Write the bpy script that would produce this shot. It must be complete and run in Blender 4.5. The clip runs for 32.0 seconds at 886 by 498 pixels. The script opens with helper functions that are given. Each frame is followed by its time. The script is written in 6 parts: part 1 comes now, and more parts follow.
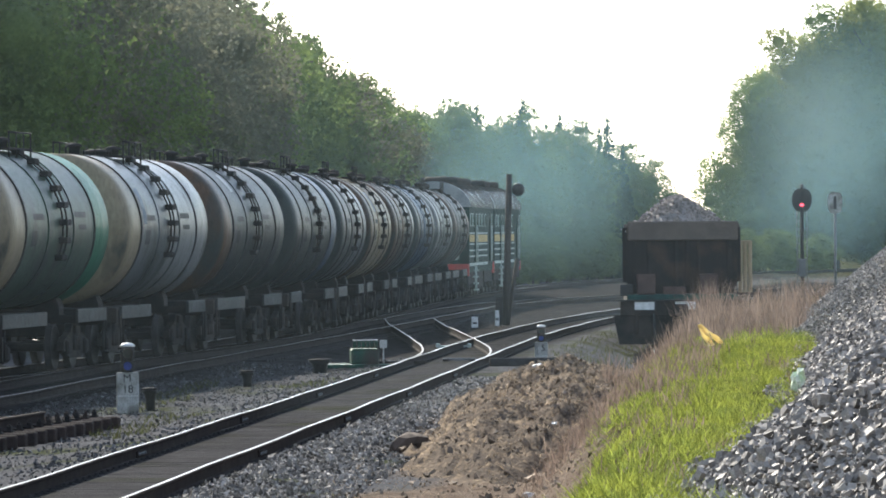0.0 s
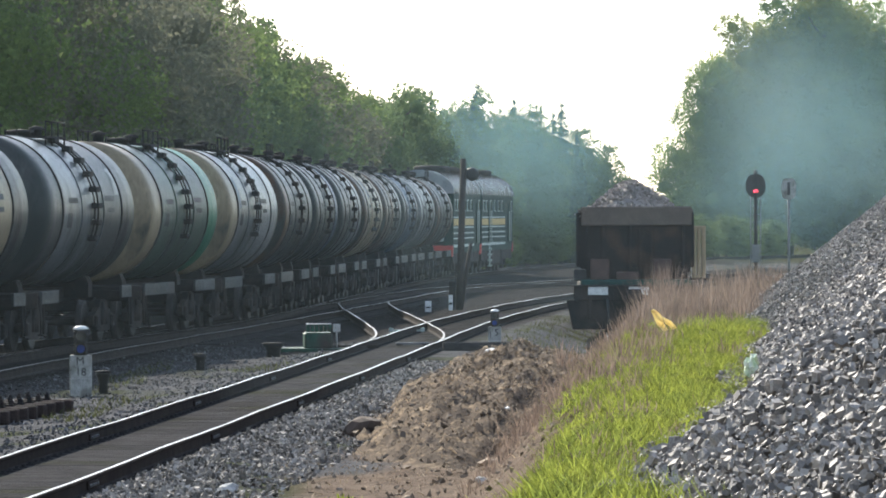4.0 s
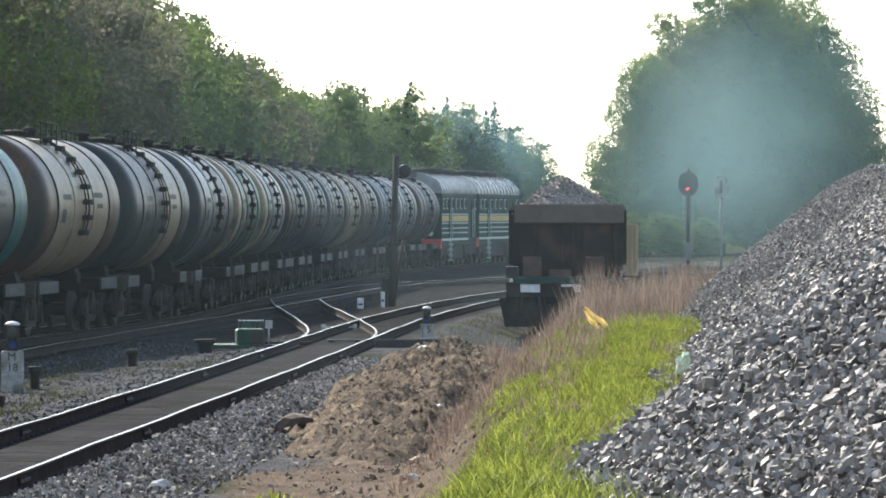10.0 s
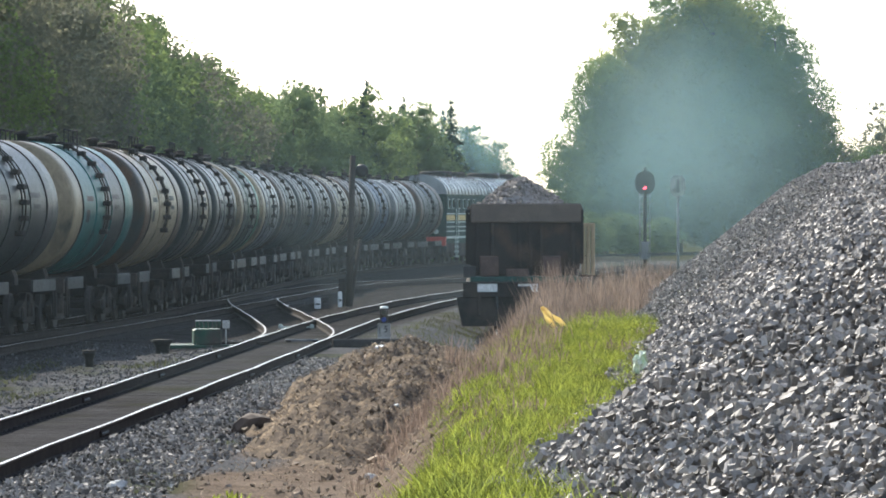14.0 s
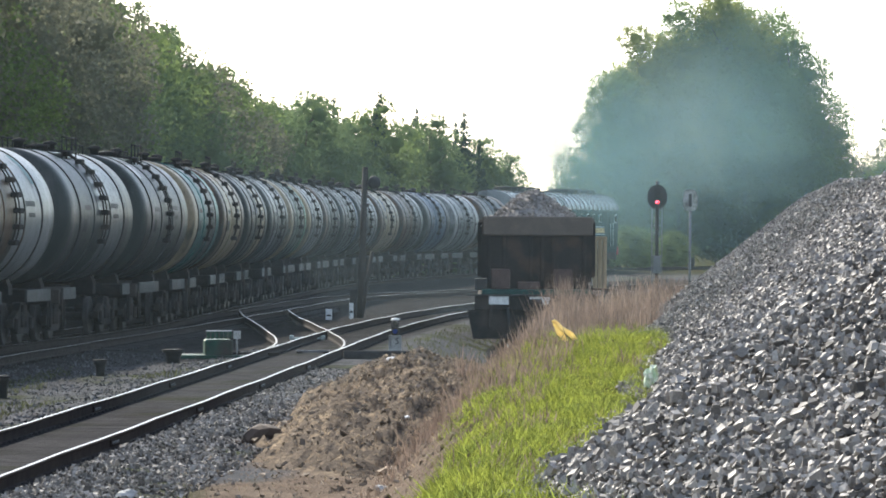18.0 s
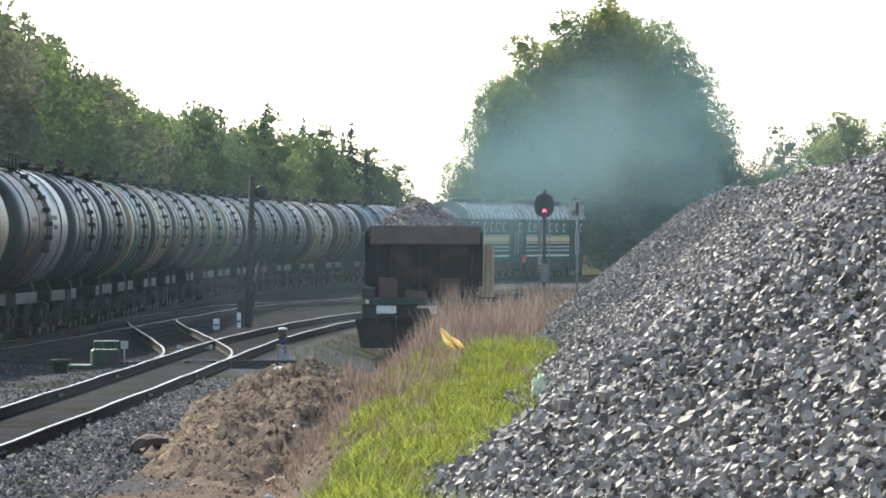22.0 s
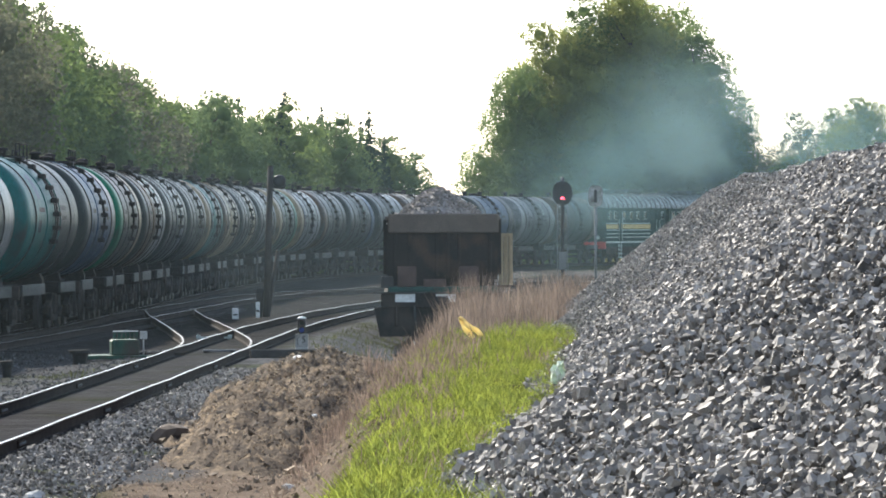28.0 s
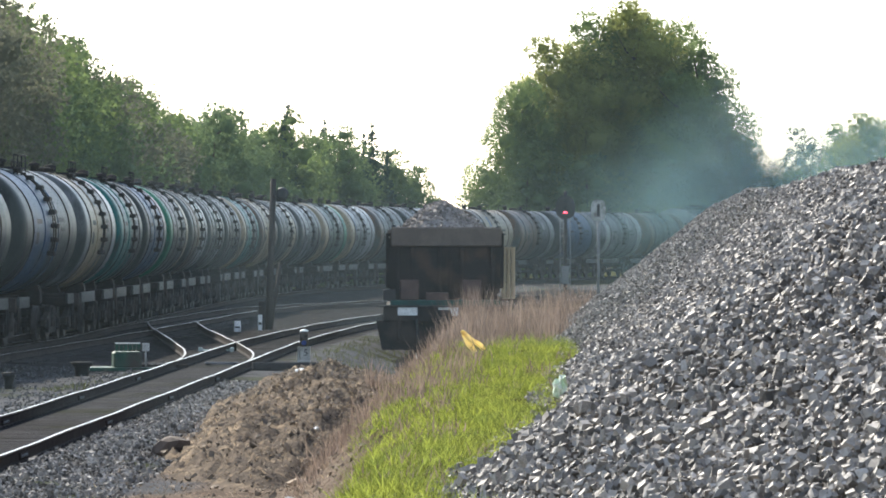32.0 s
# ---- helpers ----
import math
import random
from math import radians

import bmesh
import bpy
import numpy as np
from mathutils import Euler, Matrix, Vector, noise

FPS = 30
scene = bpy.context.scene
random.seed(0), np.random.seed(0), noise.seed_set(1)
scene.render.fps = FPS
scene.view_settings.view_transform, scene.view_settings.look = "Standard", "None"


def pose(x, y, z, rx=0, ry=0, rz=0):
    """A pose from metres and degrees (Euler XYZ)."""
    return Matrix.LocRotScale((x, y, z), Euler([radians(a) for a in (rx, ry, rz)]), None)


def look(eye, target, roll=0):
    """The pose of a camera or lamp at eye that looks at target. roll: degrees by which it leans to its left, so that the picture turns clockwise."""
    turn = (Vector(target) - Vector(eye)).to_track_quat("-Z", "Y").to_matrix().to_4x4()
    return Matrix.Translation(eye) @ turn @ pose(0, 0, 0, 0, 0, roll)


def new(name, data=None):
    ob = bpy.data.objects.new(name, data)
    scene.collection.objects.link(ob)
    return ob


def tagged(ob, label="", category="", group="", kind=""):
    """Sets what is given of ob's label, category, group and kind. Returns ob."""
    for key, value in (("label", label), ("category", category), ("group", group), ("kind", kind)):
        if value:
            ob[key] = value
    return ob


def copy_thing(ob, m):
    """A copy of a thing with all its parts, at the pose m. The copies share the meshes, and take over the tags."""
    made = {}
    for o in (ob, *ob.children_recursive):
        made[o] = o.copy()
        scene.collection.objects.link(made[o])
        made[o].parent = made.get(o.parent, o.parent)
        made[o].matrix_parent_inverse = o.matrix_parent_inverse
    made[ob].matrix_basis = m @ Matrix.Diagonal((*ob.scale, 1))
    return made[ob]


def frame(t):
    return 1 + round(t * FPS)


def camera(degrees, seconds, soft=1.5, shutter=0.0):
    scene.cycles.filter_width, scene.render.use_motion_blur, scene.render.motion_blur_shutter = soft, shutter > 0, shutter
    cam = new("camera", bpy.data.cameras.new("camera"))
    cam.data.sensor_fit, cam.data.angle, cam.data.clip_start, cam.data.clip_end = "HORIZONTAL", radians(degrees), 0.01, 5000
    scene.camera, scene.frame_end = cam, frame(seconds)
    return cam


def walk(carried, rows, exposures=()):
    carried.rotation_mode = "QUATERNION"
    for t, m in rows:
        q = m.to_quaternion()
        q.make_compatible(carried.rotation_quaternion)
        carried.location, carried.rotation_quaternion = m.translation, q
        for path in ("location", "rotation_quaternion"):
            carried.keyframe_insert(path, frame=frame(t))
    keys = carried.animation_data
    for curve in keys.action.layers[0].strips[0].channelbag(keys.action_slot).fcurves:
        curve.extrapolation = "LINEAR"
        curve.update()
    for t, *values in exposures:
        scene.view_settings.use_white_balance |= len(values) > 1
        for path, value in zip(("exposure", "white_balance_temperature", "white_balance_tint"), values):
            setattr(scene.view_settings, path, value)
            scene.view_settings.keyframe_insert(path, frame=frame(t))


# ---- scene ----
# ---------------------------------------------------------------- camera
# A camera held by hand on the bank beside the yard: it stands still and swings slowly to the right.
cam = camera(9.435, 32.0, soft=1.8)
EYE = Vector((0.0, 0.0, 2.75))
# seconds, turn to the right and tilt up in milliradians, lean in degrees
PATH = [
    (0, 0.00, -3.05, -0.43), (0.5, 1.38, -3.65, -0.32), (1, 3.73, -4.33, -0.37), (1.5, 4.84, -4.95, -0.50),
    (2, 4.97, -6.12, -0.29), (2.5, 5.89, -6.56, -0.20), (3, 5.46, -5.74, -0.20), (3.5, 7.03, -5.52, -0.00),
    (4, 8.60, -6.02, -0.18), (4.5, 11.08, -5.02, 0.08), (6.5, 10.78, -4.20, 0.34), (7, 7.14, -3.83, 0.30),
    (7.5, 10.14, -4.33, 0.15), (8, 14.88, -5.43, 0.19), (8.5, 16.61, -7.73, 0.06), (9, 17.89, -6.03, -0.14),
    (9.5, 18.88, -6.13, 0.03), (10, 21.18, -6.59, 0.04), (10.5, 31.66, -7.32, -0.24), (11, 34.18, -4.69, -0.06),
    (11.5, 24.30, -1.99, 0.00), (12, 25.41, -0.92, -0.21), (12.5, 26.24, -2.11, -0.05), (13, 28.20, -3.73, -0.13),
    (13.5, 29.69, -4.53, -0.11), (14, 29.19, -6.67, -0.10), (14.5, 26.97, -5.23, -0.04), (16.5, 25.82, -6.43, 0.54),
    (17, 26.39, -7.65, 0.64), (17.5, 27.91, -12.03, 0.39), (18, 26.99, -4.39, 0.39), (18.5, 26.74, -4.03, 0.28),
    (19, 28.37, -4.74, 0.20), (19.5, 32.32, -6.16, 0.26), (20, 33.57, -7.18, 0.13), (20.5, 37.68, -9.76, 0.24),
    (21, 39.71, -9.89, 0.11), (21.5, 44.74, -5.33, 0.04), (22, 47.96, -2.59, 0.21), (22.5, 48.09, -4.32, 0.19),
    (23, 46.45, -4.84, 0.28), (23.5, 44.26, -6.14, 0.31), (24, 46.05, -4.51, 0.26), (24.5, 45.58, -4.17, 0.12),
    (25, 44.87, -4.31, 0.48), (25.5, 43.17, -6.27, 0.38), (27.5, 45.61, -6.05, -0.20), (28, 44.52, -4.78, -0.13),
    (28.5, 45.57, -5.44, 0.09), (29, 44.81, -5.96, 0.02), (29.5, 44.34, -2.89, -0.28), (30, 44.38, -0.44, -0.16),
    (30.5, 43.06, -6.06, -0.23), (31, 42.87, -6.58, -0.03), (31.5, 43.94, -1.73, 0.05), (32, 44.03, -2.26, 0.13),
]


def aim(turn, tilt, lean):
    return look(EYE, EYE + Vector((math.tan(turn / 1000), 1.0, tilt / 1000)) * 100, lean)


walk(cam, [(t, aim(a, b, c)) for t, a, b, c in PATH], exposures=((0, 1.36, 6150, 9), (32, 1.36, 6150, 9)))

# ---------------------------------------------------------------- light
SUN_AZ, SUN_EL = radians(-24), radians(31)      # from +Y, to the right; above the horizon
world = bpy.data.worlds.new("sky")
scene.world = world
world.use_nodes = True
sky = world.node_tree.nodes.new("ShaderNodeTexSky")
sky.sky_type, sky.sun_disc = "NISHITA", False
sky.sun_elevation, sky.sun_rotation = SUN_EL, SUN_AZ
sky.air_density, sky.dust_density, sky.ozone_density = 1.0, 0.8, 1.2
back = world.node_tree.nodes["Background"]
pale = world.node_tree.nodes.new("ShaderNodeHueSaturation")      # high thin haze whitens the sky
pale.inputs["Saturation"].default_value = 0.72
world.node_tree.links.new(sky.outputs[0], pale.inputs["Color"])
world.node_tree.links.new(pale.outputs[0], back.inputs[0])
back.inputs[1].default_value = 0.135
sun = new("sun", bpy.data.lights.new("sun", "SUN"))
sun.data.energy, sun.data.angle, sun.data.color = 4.5, radians(0.6), (1.0, 0.9, 0.75)
sun_dir = Vector((math.sin(SUN_AZ) * math.cos(SUN_EL), math.cos(SUN_AZ) * math.cos(SUN_EL), math.sin(SUN_EL)))
sun.matrix_world = look(sun_dir * 50, (0, 0, 0))
scene.cycles.transparent_max_bounces = 64


# ---------------------------------------------------------------- materials
def mat(name, col, col2=None, rough=0.7, metal=0.0, scale=6.0, bump=0.0, fine=60.0, rand=0.0, island=0.0, spec=None,
        stretch=(1, 1, 1), dirt=None, dirt_scale=1.2, dirt_amount=0.45, coords="Object"):
    """A surface with two scales of variation: broad patches from col to col2, fine grain, and optional dirt or rust patches."""
    m = bpy.data.materials.new(name)
    m.use_nodes = True
    nt, N, L = m.node_tree, m.node_tree.nodes, m.node_tree.links
    b = N["Principled BSDF"]
    b.inputs["Roughness"].default_value, b.inputs["Metallic"].default_value = rough, metal
    b.inputs["Specular IOR Level"].default_value = spec if spec is not None else (0.12 if rough > 0.55 else 0.4)
    co = N.new("ShaderNodeTexCoord")
    mp = N.new("ShaderNodeMapping")
    mp.inputs["Scale"].default_value = stretch
    L.new(co.outputs[coords], mp.inputs[0])

    def nz(s, detail=4.0):
        n = N.new("ShaderNodeTexNoise")
        n.inputs["Scale"].default_value, n.inputs["Detail"].default_value = s, detail
        L.new(mp.outputs[0], n.inputs["Vector"])
        return n

    def mix(fac, c1, c2, mode="MIX"):
        x = N.new("ShaderNodeMix")
        x.data_type, x.blend_type = "RGBA", mode
        for sock, v in ((x.inputs[0], fac), (x.inputs[6], c1), (x.inputs[7], c2)):
            if isinstance(v, bpy.types.NodeSocket):
                L.new(v, sock)
            else:
                sock.default_value = v
        return x.outputs[2]

    def ramp(v, lo, hi):
        r = N.new("ShaderNodeMapRange")
        r.inputs[1].default_value, r.inputs[2].default_value = lo, hi
        L.new(v, r.inputs[0])
        return r.outputs[0]

    big, small = nz(scale), nz(fine, 3.0)
    c2 = col2 or tuple(c * 0.7 for c in col[:3]) + (1.0,)
    out = mix(ramp(big.outputs[0], 0.35, 0.65), col, c2)
    out = mix(ramp(small.outputs[0], 0.3, 0.75), out, mix(1.0, out, (0.72, 0.72, 0.72, 1), "MULTIPLY"))
    if dirt:
        d = nz(dirt_scale, 8.0)
        out = mix(ramp(d.outputs[0], 0.72 - dirt_amount * 0.5, 0.82 - dirt_amount * 0.35), out, dirt)
    if rand or island:
        src = N.new("ShaderNodeNewGeometry").outputs["Random Per Island"] if island else N.new("ShaderNodeObjectInfo").outputs["Random"]
        a = rand or island
        h = N.new("ShaderNodeHueSaturation")
        r = N.new("ShaderNodeMapRange")
        r.inputs[3].default_value, r.inputs[4].default_value = 1 - a, 1 + a
        L.new(src, r.inputs[0])
        L.new(r.outputs[0], h.inputs["Value"])
        L.new(out, h.inputs["Color"])
        out = h.outputs[0]
    L.new(out, b.inputs["Base Color"])
    rr = N.new("ShaderNodeMapRange")
    rr.inputs[3].default_value, rr.inputs[4].default_value = max(rough - 0.12, 0.03), min(rough + 0.12, 1)
    L.new(small.outputs[0], rr.inputs[0])
    L.new(rr.outputs[0], b.inputs["Roughness"])
    if bump:
        bp = N.new("ShaderNodeBump")
        bp.inputs["Strength"].default_value, bp.inputs["Distance"].default_value = 0.8, bump
        L.new(small.outputs[0], bp.inputs["Height"])
        L.new(bp.outputs[0], b.inputs["Normal"])
    return m


def leafy(name, col, col2, through_light=0.5, scale=0.35, island=0.07):
    """Thin green surface: part of the light passes through it."""
    m = mat(name, col, col2, rough=0.75, scale=scale, fine=9.0, island=island, spec=0.06)
    nt = m.node_tree
    b, out = nt.nodes["Principled BSDF"], nt.nodes["Material Output"]
    tr, mx = nt.nodes.new("ShaderNodeBsdfTranslucent"), nt.nodes.new("ShaderNodeMixShader")
    nt.links.new(b.inputs["Base Color"].links[0].from_socket, tr.inputs[0])
    mx.inputs[0].default_value = through_light
    nt.links.new(b.outputs[0], mx.inputs[1])
    nt.links.new(tr.outputs[0], mx.inputs[2])
    nt.links.new(mx.outputs[0], out.inputs[0])
    return m


def glow(name, col, strength):
    m = bpy.data.materials.new(name)
    m.use_nodes = True
    b = m.node_tree.nodes["Principled BSDF"]
    b.inputs["Base Color"].default_value = col
    b.inputs["Emission Color"].default_value, b.inputs["Emission Strength"].default_value = col, strength
    return m


M_RAIL = mat("rail_steel", (0.05, 0.042, 0.037, 1), (0.035, 0.03, 0.028, 1), rough=0.85, spec=0.02, scale=3, fine=40)
M_RAILTOP = mat("worn_rail_head", (0.4, 0.4, 0.4, 1), (0.28, 0.28, 0.28, 1), rough=0.34, metal=1.0, scale=2, fine=30)
M_RAILDULL = mat("dull_rail_head", (0.22, 0.215, 0.21, 1), (0.13, 0.125, 0.12, 1), rough=0.5, metal=1.0, scale=2, fine=30)
M_RUST = mat("rusty_steel", (0.06, 0.046, 0.04, 1), (0.042, 0.035, 0.032, 1), rough=0.85, scale=5, fine=40, spec=0.05)
M_SLEEPER = mat("oily_sleeper", (0.066, 0.064, 0.062, 1), (0.05, 0.048, 0.047, 1), rough=0.95, scale=5, fine=50, bump=0.004, rand=0.12, spec=0.0)
M_STEEL_DK = mat("grimy_black_steel", (0.026, 0.026, 0.027, 1), (0.036, 0.033, 0.031, 1), rough=0.8, spec=0.05, scale=3, fine=40, dirt=(0.05, 0.042, 0.036, 1))
M_WHEEL = mat("wheel_steel", (0.04, 0.036, 0.034, 1), (0.028, 0.026, 0.025, 1), rough=0.6, scale=8, fine=60)
M_PLATE = mat("pale_sill_paint", (0.06, 0.068, 0.068, 1), (0.03, 0.034, 0.034, 1), rough=0.6, scale=4, fine=40, dirt=(0.05, 0.048, 0.045, 1))
M_WHITE = mat("white_paint", (0.75, 0.75, 0.73, 1), (0.6, 0.6, 0.58, 1), rough=0.5, scale=8, fine=60)
M_MARK = mat("dirty_white_paint", (0.42, 0.42, 0.39, 1), (0.3, 0.3, 0.28, 1), rough=0.7, scale=7, fine=40, dirt=(0.16, 0.15, 0.13, 1), dirt_scale=4.0)
M_LOCO = mat("green_loco_paint", (0.005, 0.036, 0.03, 1), (0.006, 0.03, 0.026, 1), rough=0.6, scale=2, fine=30, spec=0.05)
M_YELLOW = mat("faded_yellow_paint", (0.55, 0.4, 0.15, 1), (0.45, 0.33, 0.14, 1), rough=0.6, scale=5, fine=40)
M_CREAM = mat("pale_stripe_paint", (0.48, 0.54, 0.48, 1), (0.4, 0.46, 0.42, 1), rough=0.6, scale=5, fine=40)
M_ROOF = mat("grey_roof_paint", (0.28, 0.31, 0.32, 1), (0.2, 0.225, 0.235, 1), rough=0.24, scale=1.5, fine=20)
M_GLASS = mat("dark_window_glass", (0.02, 0.03, 0.035, 1), (0.03, 0.04, 0.045, 1), rough=0.08, scale=3, fine=30, spec=0.8)
M_RED = mat("red_buffer_paint", (0.5, 0.04, 0.03, 1), (0.38, 0.05, 0.04, 1), rough=0.5, scale=6, fine=40)
M_GREEN_BOX = mat("green_machine_paint", (0.03, 0.09, 0.06, 1), (0.025, 0.06, 0.045, 1), rough=0.6, scale=6, fine=40, dirt=(0.06, 0.05, 0.04, 1))
M_BLUE = mat("blue_paint", (0.02, 0.06, 0.4, 1), (0.02, 0.05, 0.3, 1), rough=0.5, scale=6, fine=40)
# rusty paint darkened: shade under the top lip is put into the colour
M_BODY = mat("rusty_wagon_paint", (0.036, 0.029, 0.026, 1), (0.024, 0.021, 0.02, 1), rough=0.85, scale=1.5, fine=25, dirt=(0.06, 0.038, 0.026, 1))
M_LIP = mat("dusty_brown_steel", (0.155, 0.125, 0.1, 1), (0.12, 0.096, 0.08, 1), rough=0.85, scale=2, fine=25)
M_BOX = mat("red_brown_box_paint", (0.105, 0.07, 0.06, 1), (0.08, 0.055, 0.048, 1), rough=0.8, scale=3, fine=25)
M_TEAL = mat("dull_teal_paint", (0.02, 0.075, 0.065, 1), (0.02, 0.05, 0.045, 1), rough=0.6, scale=4, fine=40)
M_STONE = mat("crushed_granite", (0.33, 0.3, 0.265, 1), (0.19, 0.173, 0.155, 1), rough=0.65, scale=4, fine=50, island=0.72)
M_STONE_ONE = mat("crushed_granite_piece", (0.33, 0.3, 0.265, 1), (0.19, 0.173, 0.155, 1), rough=0.65, scale=4, fine=50, rand=0.45)
M_GRAVEL = mat("track_gravel", (0.31, 0.283, 0.248, 1), (0.175, 0.162, 0.145, 1), rough=0.9, scale=3, fine=40, island=0.8)
M_DARK_GRAVEL = mat("oily_gravel", (0.125, 0.125, 0.127, 1), (0.075, 0.075, 0.076, 1), rough=0.9, scale=3, fine=40, island=0.5)
M_ORE = mat("crushed_load", (0.28, 0.25, 0.225, 1), (0.2, 0.18, 0.165, 1), rough=0.85, scale=3, fine=30, island=0.4)
M_BARK = mat("bark", (0.13, 0.1, 0.08, 1), (0.08, 0.065, 0.055, 1), rough=0.9, scale=3, fine=25, stretch=(1, 1, 0.3))
M_WOOD = mat("weathered_post_wood", (0.07, 0.06, 0.052, 1), (0.045, 0.04, 0.037, 1), rough=0.9, scale=3, fine=30, stretch=(1, 1, 0.2))
M_STAKE = mat("pale_stake_wood", (0.55, 0.42, 0.27, 1), (0.42, 0.32, 0.2, 1), rough=0.85, scale=3, fine=30, stretch=(1, 1, 0.2))
M_POST = mat("grey_metal_post", (0.2, 0.205, 0.21, 1), (0.14, 0.145, 0.15, 1), rough=0.6, scale=4, fine=40)
M_CONC = mat("weathered_concrete", (0.5, 0.49, 0.46, 1), (0.4, 0.39, 0.37, 1), rough=0.85, scale=6, fine=50)
M_BLACK = mat("matt_black_paint", (0.014, 0.014, 0.015, 1), (0.02, 0.02, 0.02, 1), rough=0.55, scale=5, fine=40)
M_SOIL = mat("soil_clods", (0.27, 0.21, 0.15, 1), (0.17, 0.137, 0.105, 1), rough=0.95, scale=3, fine=30, island=0.5)
LEAF = [leafy("leaf_fresh", (0.205, 0.270, 0.082, 1), (0.164, 0.224, 0.082, 1), 0.52),
        leafy("leaf_mid", (0.164, 0.224, 0.090, 1), (0.130, 0.186, 0.082, 1), 0.52),
        leafy("leaf_olive", (0.218, 0.218, 0.140, 1), (0.185, 0.186, 0.122, 1), 0.52),
        leafy("needle_dark", (0.075, 0.115, 0.074, 1), (0.055, 0.090, 0.066, 1), 0.3),
        leafy("leaf_yellow", (0.328, 0.346, 0.099, 1), (0.260, 0.282, 0.082, 1), 0.55)]
M_GRASS = leafy("grass_blade", (0.27, 0.305, 0.05, 1), (0.13, 0.165, 0.04, 1), 0.5, scale=1.6, island=0.7)
M_STRAW = leafy("pale_straw", (0.42, 0.34, 0.24, 1), (0.3, 0.23, 0.16, 1), 0.3, scale=1.0, island=0.4)
M_WEED = leafy("dull_weed", (0.09, 0.1, 0.045, 1), (0.07, 0.075, 0.04, 1), 0.4, scale=0.8, island=0.4)
M_DRY = leafy("dry_stalk", (0.26, 0.2, 0.158, 1), (0.15, 0.115, 0.096, 1), 0.4, scale=1.0, island=0.35)


# ---------------------------------------------------------------- mesh tools
def box(bm, c, s, rz=0.0, rx=0.0, ry=0.0, bev=0.0, mi=0):
    r = bmesh.ops.create_cube(bm, size=1.0, matrix=pose(*c, rx, ry, rz) @ Matrix.Diagonal((*s, 1)))
    vs = r["verts"]
    fs = {f for v in vs for f in v.link_faces}
    for f in fs:
        f.material_index = mi
    if bev:
        es = list({e for v in vs for e in v.link_edges})
        bmesh.ops.bevel(bm, geom=es, offset=bev, segments=1, affect="EDGES", material=mi)
    return bm


def rod(bm, p, q, r, n=8, r2=None, mi=0):
    p, q = Vector(p), Vector(q)
    m = Matrix.Translation((p + q) / 2) @ (q - p).to_track_quat("Z", "Y").to_matrix().to_4x4()
    res = bmesh.ops.create_cone(bm, cap_ends=True, segments=n, radius1=r, radius2=r if r2 is None else r2, depth=(q - p).length, matrix=m)
    for f in {f for v in res["verts"] for f in v.link_faces}:
        f.material_index, f.smooth = mi, len(f.verts) == 4
    return bm


def lathe(bm, prof, n, m=Matrix(), mi=lambda i: 0):
    """Turns (radius, height) pairs about the local Z axis."""
    rings = []
    for r, z in prof:
        rings.append([bm.verts.new(m @ Vector((r * math.cos(2 * math.pi * k / n), r * math.sin(2 * math.pi * k / n), z))) for k in range(n)])
    for i in range(len(rings) - 1):
        for k in range(n):
            f = bm.faces.new((rings[i][k], rings[i][(k + 1) % n], rings[i + 1][(k + 1) % n], rings[i + 1][k]))
            f.smooth, f.material_index = True, mi(i)
    for ring, flip in ((rings[0], True), (rings[-1], False)):
        f = bm.faces.new(ring[::-1] if flip else ring)
        f.material_index = mi(0 if flip else len(rings) - 2)
    return bm


def slab(bm, poly, y0, y1, m=Matrix(), mi=0):
    """Extrudes a polygon in the local XZ plane from y0 to y1."""
    a = [bm.verts.new(m @ Vector((x, y0, z))) for x, z in poly]
    b = [bm.verts.new(m @ Vector((x, y1, z))) for x, z in poly]
    n = len(poly)
    fs = [bm.faces.new(a), bm.faces.new(b[::-1])]
    fs += [bm.faces.new((a[i], b[i], b[(i + 1) % n], a[(i + 1) % n])) for i in range(n)]
    for f in fs:
        f.material_index = mi
    return bm


def part(name, bm, material, parent=None, label="", at=None):
    """Links a bmesh as one mesh object under a thing or a part."""
    bmesh.ops.recalc_face_normals(bm, faces=bm.faces)
    me = bpy.data.meshes.new(name)
    bm.to_mesh(me)
    bm.free()
    for x in (material if isinstance(material, (list, tuple)) else [material]):
        me.materials.append(x)
    ob = new(name, me)
    if parent:
        ob.parent = parent
    if at is not None:
        ob.matrix_basis = at
    return tagged(ob, label)


def again(ob, m, parent=None):
    """One more piece on the same mesh."""
    o = new(ob.name.split(".")[0], ob.data)
    o.parent = parent or ob.parent
    o.matrix_basis = m
    return o


def thing(name, label, category, m=Matrix(), group="", kind=""):
    ob = new(name)
    ob.empty_display_size = 0.2
    ob.matrix_basis = m
    return tagged(ob, label, category, group, kind)


def raw(name, verts, faces, material, smooth=False, mis=None):
    """A mesh object from arrays: faces all have the same number of corners."""
    me = bpy.data.meshes.new(name)
    verts, faces = np.asarray(verts, np.float32), np.asarray(faces, np.int32)
    me.vertices.add(len(verts))
    me.vertices.foreach_set("co", verts.ravel())
    k = faces.shape[1]
    me.loops.add(faces.size)
    me.loops.foreach_set("vertex_index", faces.ravel())
    me.polygons.add(len(faces))
    me.polygons.foreach_set("loop_start", np.arange(0, faces.size, k, dtype=np.int32))
    if mis is not None:
        me.polygons.foreach_set("material_index", np.asarray(mis, np.int32))
    me.polygons.foreach_set("use_smooth", np.full(len(faces), smooth))
    me.update(calc_edges=True)
    for x in (material if isinstance(material, (list, tuple)) else [material]):
        me.materials.append(x)
    return new(name, me)


